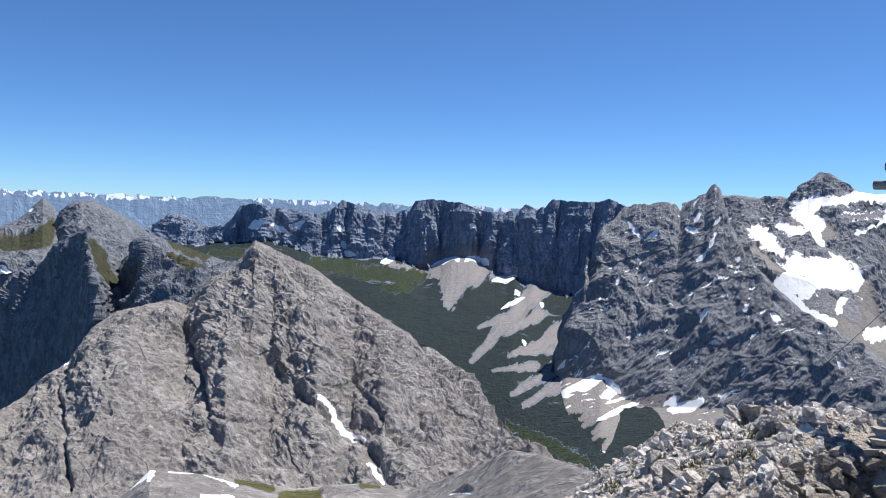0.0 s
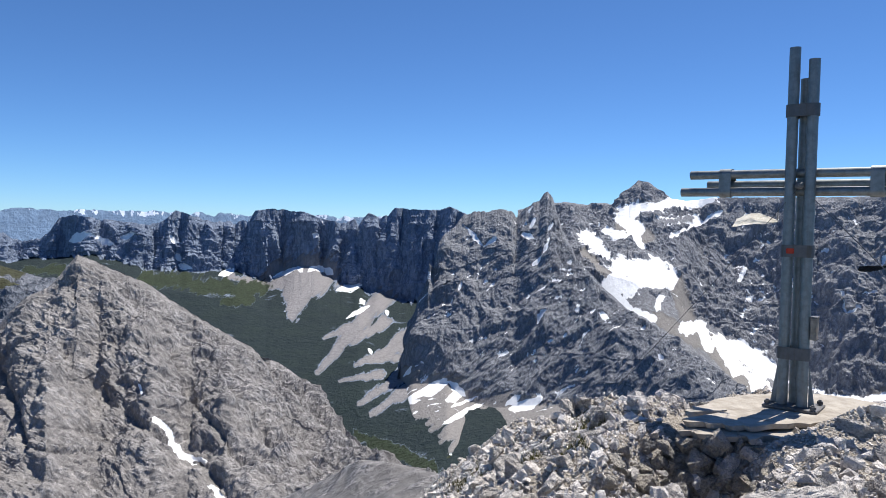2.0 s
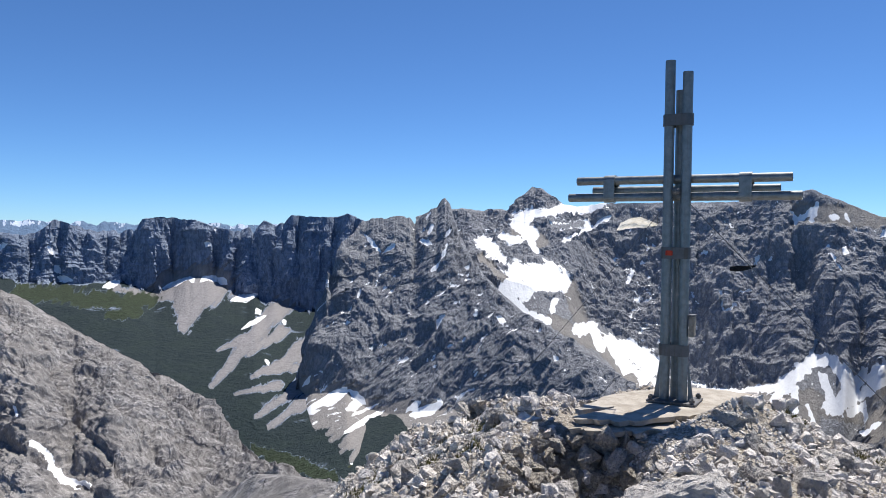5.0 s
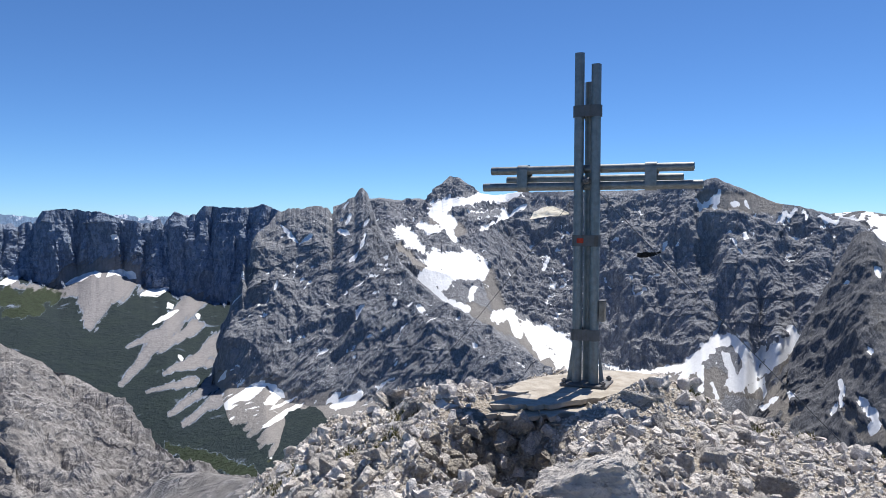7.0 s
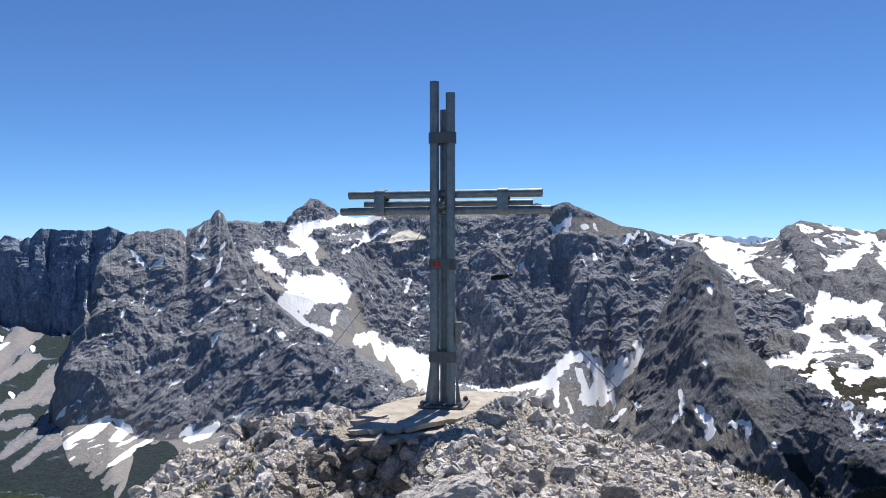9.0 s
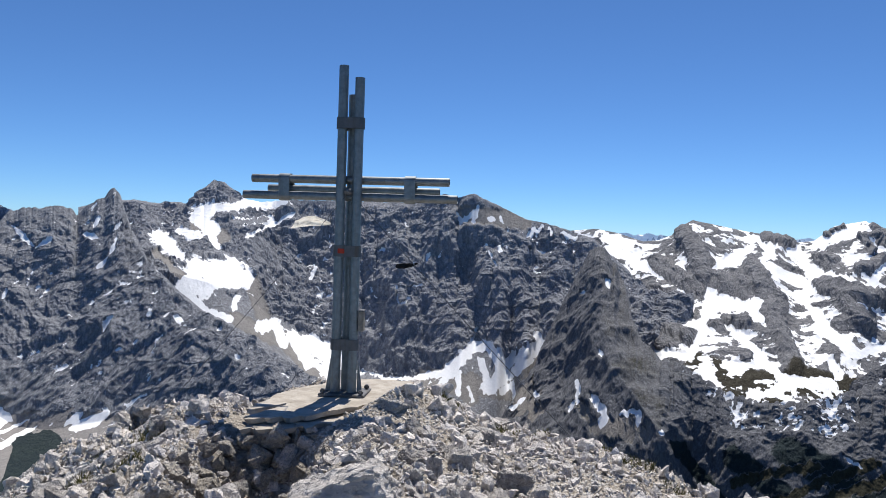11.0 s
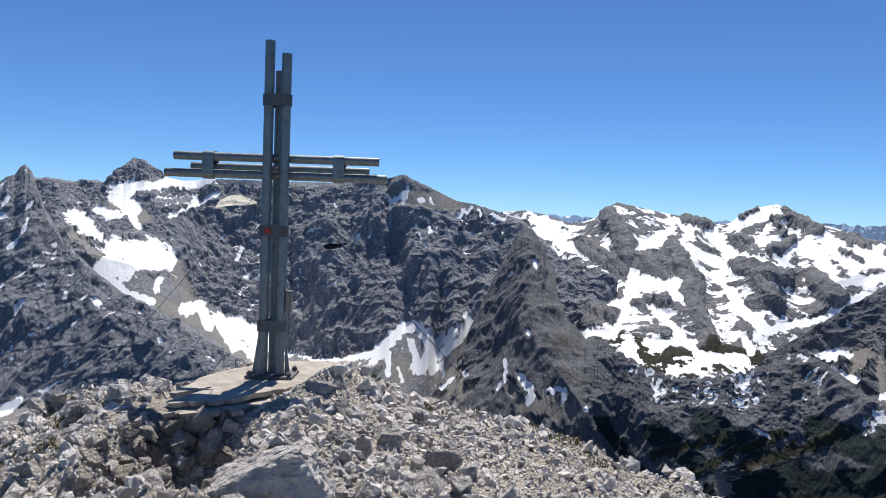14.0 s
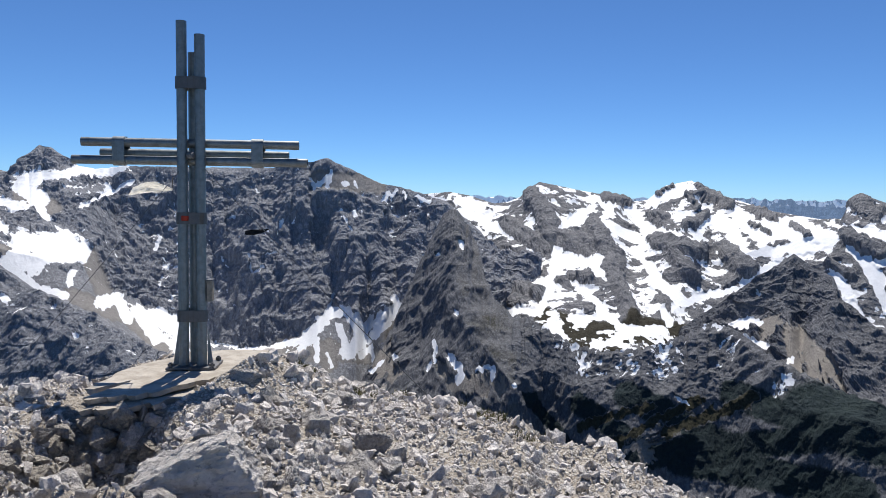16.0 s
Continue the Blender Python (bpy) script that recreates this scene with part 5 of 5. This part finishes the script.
# ---- plinth ----
# the top slab is broken: it has a long notch at one end and stops short of the ledge below it
TOP_SLAB = [(3.40, 5.86), (3.60, 5.74), (3.88, 5.60), (4.26, 5.61), (4.62, 5.62), (5.14, 5.70), (5.60, 5.86), (5.74, 6.25), (5.40, 6.60), (4.90, 6.70), (4.29, 6.60),
            (3.76, 6.28), (3.56, 6.09), (3.82, 6.12), (4.10, 6.17), (3.84, 6.03), (3.48, 5.95)]


def slab(outline, top, thick, rough, seed):
    """A flat stone-like slab with an uneven rim."""
    bm = bmesh.new()
    ring = []
    for n, a in enumerate(outline):
        c = outline[(n + 1) % len(outline)]
        for k in range(5):
            f = k / 5
            w = rough * (0.035 * math.sin(n * 3.1 + k * 1.7 + seed) + 0.02 * math.sin(n * 7 + k * 4.1))
            x, y = a[0] + (c[0] - a[0]) * f, a[1] + (c[1] - a[1]) * f
            ring.append(bm.verts.new((x + (x - CENTRE[0]) * w, y + (y - CENTRE[1]) * w, top)))
    face = bm.faces.new(ring)
    up = bmesh.ops.extrude_face_region(bm, geom=[face])
    for v in [g for g in up["geom"] if isinstance(g, bmesh.types.BMVert)]:
        v.co.z -= thick
        v.co.x += (CENTRE[0] - v.co.x) * 0.03
        v.co.y += (CENTRE[1] - v.co.y) * 0.03
    bmesh.ops.recalc_face_normals(bm, faces=bm.faces)
    bmesh.ops.triangulate(bm, faces=bm.faces)
    for _ in range(4):
        bmesh.ops.subdivide_edges(bm, edges=[e for e in bm.edges if e.calc_length() > 0.12], cuts=1)
        bmesh.ops.triangulate(bm, faces=bm.faces)
    for v in bm.verts:
        q = Vector((v.co.x, v.co.y, seed))
        v.co.z += 0.012 * noise.noise(q * 2.5) + 0.006 * noise.noise(q * 9) - 0.03 * max(0, (Vector((q.x, q.y)) - Vector((4.6, 6.2))).length - 0.9)
    return bm


def plinth():
    root = tagged(new("plinth"), "low dry-stone plinth topped with a cracked tan slab", "plinth")
    part("slab", slab(TOP_SLAB, 0.0, 0.05, 1.0, 0.0), MAT_SLAB, root, "tan cracked concrete slab")
    part("ledge_slab", slab(PLINTH, -0.065, 0.05, 1.3, 2.0), MAT_SLAB, root, "lower tan ledge slab")
    rnd = random.Random(4)
    blocks = []
    for n in range(10):
        bm = chip(400 + n, rnd.uniform(0.65, 0.9), 11 + n % 4)
        me = bpy.data.meshes.new("wall_stone")
        bm.to_mesh(me)
        bm.free()
        me.shade_flat()
        me.materials.append(MAT_WALLSTONE)
        blocks.append(me)
    count = len(PLINTH)
    for n in range(count):
        a, c = Vector(PLINTH[n]), Vector(PLINTH[(n + 1) % count])
        for course in range(5):
            steps = max(2, int((c - a).length / 0.2))
            for k in range(steps):
                q = a.lerp(c, (k + 0.5 * (course % 2) + 0.2) / steps)
                out = (q - Vector(CENTRE)).normalized()
                q = q + out * (-0.07 + 0.07 * course + rnd.uniform(-0.03, 0.03))
                size = rnd.uniform(0.22, 0.34)
                ob = new("wall_stone", blocks[rnd.randrange(len(blocks))])
                ob.matrix_world = Matrix.Translation((q.x, q.y, -0.17 - 0.16 * course)) @ turned(rnd).to_4x4() @ Matrix.Diagonal((size, size, size * 0.95, 1))
                ob.parent = root
    spots = np.random.RandomState(8)
    x, y = spots.uniform(2.2, 3.9, 900), spots.uniform(4.0, 6.0, 900)
    inside = hole(x, y) > 0.12
    x, y = x[inside][:170], y[inside][:170]
    for px, py, pz in zip(x, y, ground_height(x, y)):
        size = rnd.uniform(0.09, 0.24)
        ob = new("wall_stone", blocks[rnd.randrange(len(blocks))])
        ob.matrix_world = Matrix.Translation((px, py, pz + size * 0.2)) @ turned(rnd).to_4x4() @ Matrix.Diagonal((size, size, size, 1))
        ob.parent = root


plinth()

# ---- summit cross ----
ALONG = Vector((0.637, -0.770, 0)).normalized()   # direction of the arms
AWAY = Vector((0.770, 0.637, 0)).normalized()     # towards the back of the cross
MAST = Vector((4.686, 6.119, 0))


def tube(a, b, radius, wall=0.008, sides=28):
    """An open steel pipe from a to b."""
    bm = bmesh.new()
    axis = (b - a).normalized()
    deep = min(0.25, (b - a).length * 0.4)
    side = axis.orthogonal().normalized()
    other = axis.cross(side)
    rings = []
    for end, r in ((a, radius), (b, radius), (b, radius - wall), (b - axis * deep, radius - wall), (a + axis * deep, radius - wall), (a, radius - wall)):
        rings.append([bm.verts.new(end + r * (math.cos(t) * side + math.sin(t) * other)) for t in (2 * math.pi * k / sides for k in range(sides))])
    for n in range(len(rings)):
        p, q = rings[n], rings[(n + 1) % len(rings)]
        if n == 3:
            continue
        for k in range(sides):
            bm.faces.new((p[k], p[(k + 1) % sides], q[(k + 1) % sides], q[k]))
    for ring in (rings[3], rings[4]):
        bm.faces.new(ring)
    bmesh.ops.recalc_face_normals(bm, faces=bm.faces)
    return bm


def hull2d(points):
    points = sorted(points)
    def half(seq):
        out = []
        for p in seq:
            while len(out) > 1 and (out[-1][0] - out[-2][0]) * (p[1] - out[-2][1]) - (out[-1][1] - out[-2][1]) * (p[0] - out[-2][0]) <= 0:
                out.pop()
            out.append(p)
        return out[:-1]
    return half(points) + half(points[::-1])


def band(centres, radius, thick, origin, ex, ey, ez, width):
    """A strap bent round several pipes. centres in the plane ex, ey; it is width wide along ez."""
    def outline(r):
        pts = [(c[0] + r * math.cos(t), c[1] + r * math.sin(t)) for c in centres for t in (2 * math.pi * k / 24 for k in range(24))]
        return hull2d(pts)
    bm = bmesh.new()
    outer, loops = outline(radius + thick), []
    mx, my = sum(p[0] for p in outer) / len(outer), sum(p[1] for p in outer) / len(outer)
    for shift in (-width / 2, width / 2):
        for inset in (0, 1):
            ring = []
            for x, y in outer:
                d = math.hypot(x - mx, y - my)
                f = 1 - inset * thick / d
                ring.append(bm.verts.new(origin + ex * (mx + (x - mx) * f) + ey * (my + (y - my) * f) + ez * shift))
            loops.append(ring)
    n = len(outer)
    for p, q in ((loops[0], loops[2]), (loops[2], loops[3]), (loops[3], loops[1]), (loops[1], loops[0])):
        for k in range(n):
            bm.faces.new((p[k], p[(k + 1) % n], q[(k + 1) % n], q[k]))
    bmesh.ops.recalc_face_normals(bm, faces=bm.faces)
    return bm


def block(size, place, ex=Vector((1, 0, 0)), ey=Vector((0, 1, 0)), bevel=0.004):
    bm = bmesh.new()
    bmesh.ops.create_cube(bm, size=1)
    ez = ex.cross(ey)
    for v in bm.verts:
        v.co = Vector(place) + ex * v.co.x * size[0] + ey * v.co.y * size[1] + ez * v.co.z * size[2]
    bmesh.ops.recalc_face_normals(bm, faces=bm.faces)
    bmesh.ops.bevel(bm, geom=list(bm.edges), offset=bevel, segments=2, affect="EDGES")
    return bm


def summit_cross():
    root = tagged(new("summit_cross"), "tall summit cross of bundled grey steel pipes on a bolted plate", "cross")
    root.location = MAST
    up = Vector((0, 0, 1))
    R = 0.050
    posts = ((-0.086, 0.0, 3.41), (0.086, 0.0, 3.285), (-0.006, 0.13, 3.13))
    at = lambda s, d, z: ALONG * s + AWAY * d + up * z  # noqa: E731
    for s, d, top in posts:
        part("post_pipe", tube(at(s, d, 0.03), at(s, d, top), R), MAT_STEEL, root)
    arms = ((-1.066, 1.036, 0.085, 2.235), (-0.926, 0.924, 0.20, 2.135), (-1.158, 1.122, 0.085, 2.06))
    for s0, s1, d, z in arms:
        part("arm_pipe", tube(at(s0, d, z), at(s1, d, z), 0.044), MAT_STEEL, root)
    for z in (2.815, 1.495, 0.525):
        b = part("post_clamp", band([(p[0], p[1]) for p in posts], R, 0.012, up * z, ALONG, AWAY, up, 0.115), MAT_BAND, root, "dark flat steel clamp")
        if z == 1.495:
            part("badge", block((0.07, 0.05, 0.006), at(-0.05, -0.066, z), ALONG, up), MAT_RED, b, "small faded red badge")
    for s in (-0.707, 0.629):
        part("arm_clamp", band([(a[2], a[3]) for a in arms], 0.044, 0.012, ALONG * s, AWAY, up, ALONG, 0.115), MAT_STEEL, root, "flat galvanised clamp")
        part("clamp_bolt", tube(at(s + 0.035, 0.17, 2.20), at(s + 0.035, 0.17, 2.295), 0.012, 0.004, 10), MAT_BAND, root)
    part("base_plate", block((0.48, 0.38, 0.022), at(0.01, 0.04, 0.018), ALONG, AWAY), MAT_BAND, root, "dark steel base plate")
    for s in (-0.19, 0.21):
        for d in (-0.11, 0.19):
            part("anchor_bolt", block((0.05, 0.05, 0.05), at(s, d, 0.052), ALONG, AWAY, 0.012), MAT_BAND, root)
    for s, lean in ((-0.14, -1), (0.14, 1)):
        bm = bmesh.new()
        vs = [at(s, 0.02, 0.03), at(s + lean * 0.055, 0.02, 0.03), at(s, 0.02, 0.42)]
        lo = [bm.verts.new(v - AWAY * 0.006) for v in vs]
        hi = [bm.verts.new(v + AWAY * 0.006) for v in vs]
        bm.faces.new(lo)
        bm.faces.new(hi[::-1])
        for k in range(3):
            bm.faces.new((lo[k], hi[k], hi[(k + 1) % 3], lo[(k + 1) % 3]))
        bmesh.ops.recalc_face_normals(bm, faces=bm.faces)
        part("gusset", bm, MAT_STEEL, root)
    bm = bmesh.new()
    bmesh.ops.create_uvsphere(bm, u_segments=10, v_segments=8, radius=0.045)
    for v in bm.verts:
        v.co = Vector((v.co.x, v.co.y, v.co.z * 0.8)) + at(0.0, -0.03, 2.11)
    part("cable_knot", bm, MAT_WIRE, root)
    box = part("register_box", block((0.05, 0.11, 0.205), at(0.168, 0.03, 0.77), ALONG, AWAY), MAT_WOOD, root, "weathered narrow summit book box")
    part("lid", block((0.062, 0.122, 0.014), at(0.168, 0.03, 0.88), ALONG, AWAY, 0.003), MAT_BAND, box)
    return root


summit_cross()


def rope(name, points, radius, material, label, category, parent=None):
    """A thin cable through some points."""
    bm = bmesh.new()
    last = None
    for n, p in enumerate(points):
        p = Vector(p)
        ahead = (Vector(points[min(n + 1, len(points) - 1)]) - Vector(points[max(n - 1, 0)])).normalized()
        side = ahead.orthogonal().normalized()
        other = ahead.cross(side)
        ring = [bm.verts.new(p + radius * (math.cos(t) * side + math.sin(t) * other)) for t in (math.pi * k / 3 for k in range(6))]
        if last:
            for k in range(6):
                bm.faces.new((last[k], last[(k + 1) % 6], ring[(k + 1) % 6], ring[k]))
        else:
            bm.faces.new(ring[::-1])
        last = ring
    bm.faces.new(last)
    bmesh.ops.recalc_face_normals(bm, faces=bm.faces)
    return tagged(part(name, bm, material, parent), label, category)


def guy(anchor, start, sag):
    a, b = Vector(start), Vector(anchor)
    return [a.lerp(b, f) - Vector((0, 0, sag * 4 * f * (1 - f))) for f in (k / 16 for k in range(17))]


KNOT = (4.67, 6.09, 2.11)
A_RIGHT, A_LEFT = Vector((6.50, 4.38, 0)), Vector((3.34, 7.40, 0))
for spot in (A_RIGHT, A_LEFT):
    spot.z = float(ground_height(spot.x, spot.y)) - 0.02
rope("guy_wire", guy(A_RIGHT, KNOT, 0.02), 0.0045, MAT_WIRE, "thin grey wire rope bracing the cross", "wire")
rope("guy_wire", guy(A_LEFT, KNOT, 0.02), 0.003, MAT_WIRE, "thin grey wire rope bracing the cross", "wire")


def cloth_scrap(name, a, b, width, material, label, seed, wave=0.02, tilt=1.7):
    """A crumpled piece of cloth blown out from a towards b."""
    rnd = random.Random(seed)
    bm = bmesh.new()
    a, b = Vector(a), Vector(b)
    down, out = Vector((0, 0, -1)), AWAY
    rows = []
    for i in range(19):
        f = i / 18
        wide = width * (0.18 + 0.82 * math.sin(min(1, f * 1.5) * math.pi / 2)) * (1 - 0.5 * max(0, f - 0.75) * 4 * 0.6)
        row = []
        for j in range(12):
            t = j / 11 - 0.5
            fold = 0.22 * math.sin(9 * t + 5 * f + seed) + 0.12 * math.sin(21 * f + 4 * t)
            q = a.lerp(b, f) + down * (wave * math.sin(f * 5 + seed)) + (down * t * (1 + 0.3 * fold) + out * (0.35 * fold - tilt * t)) * wide
            row.append(bm.verts.new(q + Vector([rnd.uniform(-0.003, 0.003) for _ in range(3)])))
        rows.append(row)
    for p, q in zip(rows, rows[1:]):
        for k in range(11):
            bm.faces.new((p[k], p[k + 1], q[k + 1], q[k]))
    bmesh.ops.recalc_face_normals(bm, faces=bm.faces)
    return tagged(part(name, bm, material), label, "cloth")


bag = cloth_scrap("cloth", (4.72, 6.47, 1.794), (4.455, 6.79, 1.765), 0.12, MAT_CLOTH, "crumpled pale cloth tied to the wire and blown by wind", 2)
rope("tie_cord", [(4.72, 6.47, 1.794), (4.62, 6.33, 1.87), (4.54, 6.22, 1.905)], 0.004, MAT_WIRE, "short tie cord", "", bag)
scrap = cloth_scrap("cloth", (5.24, 5.63, 1.385), (5.08, 5.80, 1.345), 0.055, MAT_DARK_CLOTH, "small black cloth scrap blown out on a cord", 6, 0.006, 0.3)
rope("tie_cord", [(5.24, 5.63, 1.385), (5.19, 5.60, 1.445)], 0.002, MAT_WIRE, "thin tie cord", "", scrap)


# ---- turf cushions ----
def turf():
    rnd = random.Random(12)
    spots = [(2.35, 6.55, 0.22), (2.75, 6.35, 0.18), (2.05, 6.1, 0.2), (2.9, 6.7, 0.16), (3.0, 7.2, 0.2), (2.0, 7.3, 0.2), (6.1, 5.1, 0.2), (6.6, 4.9, 0.22), (6.9, 4.2, 0.25),
             (6.5, 3.7, 0.18), (5.9, 5.8, 0.16), (1.7, 7.0, 0.2), (2.3, 5.6, 0.14), (6.3, 3.1, 0.2)]
    verts, faces, roots = [], [], []
    for x, y, r in spots:
        for _ in range(260):
            a, d = rnd.uniform(0, 6.3), r * math.sqrt(rnd.random())
            roots.append((x + d * math.cos(a), y + d * math.sin(a)))
    at = np.array(roots)
    for (px, py), pz in zip(roots, ground_height(at[:, 0], at[:, 1]) - 0.01):
        h, t = rnd.uniform(0.03, 0.09), rnd.uniform(0, 6.3)
        lx, ly = rnd.gauss(0, 0.03), rnd.gauss(0, 0.03)
        w = 0.005
        n = len(verts)
        verts += [(px - w * math.cos(t), py - w * math.sin(t), pz), (px + w * math.cos(t), py + w * math.sin(t), pz), (px + lx, py + ly, pz + h)]
        faces.append((n, n + 1, n + 2))
    me = mesh_from_arrays("grass", np.array(verts), np.array(faces))
    me.materials.append(MAT_GRASS)
    return tagged(new("grass", me), "dry olive turf tufts between the stones", "grass", kind="stuff")


turf()
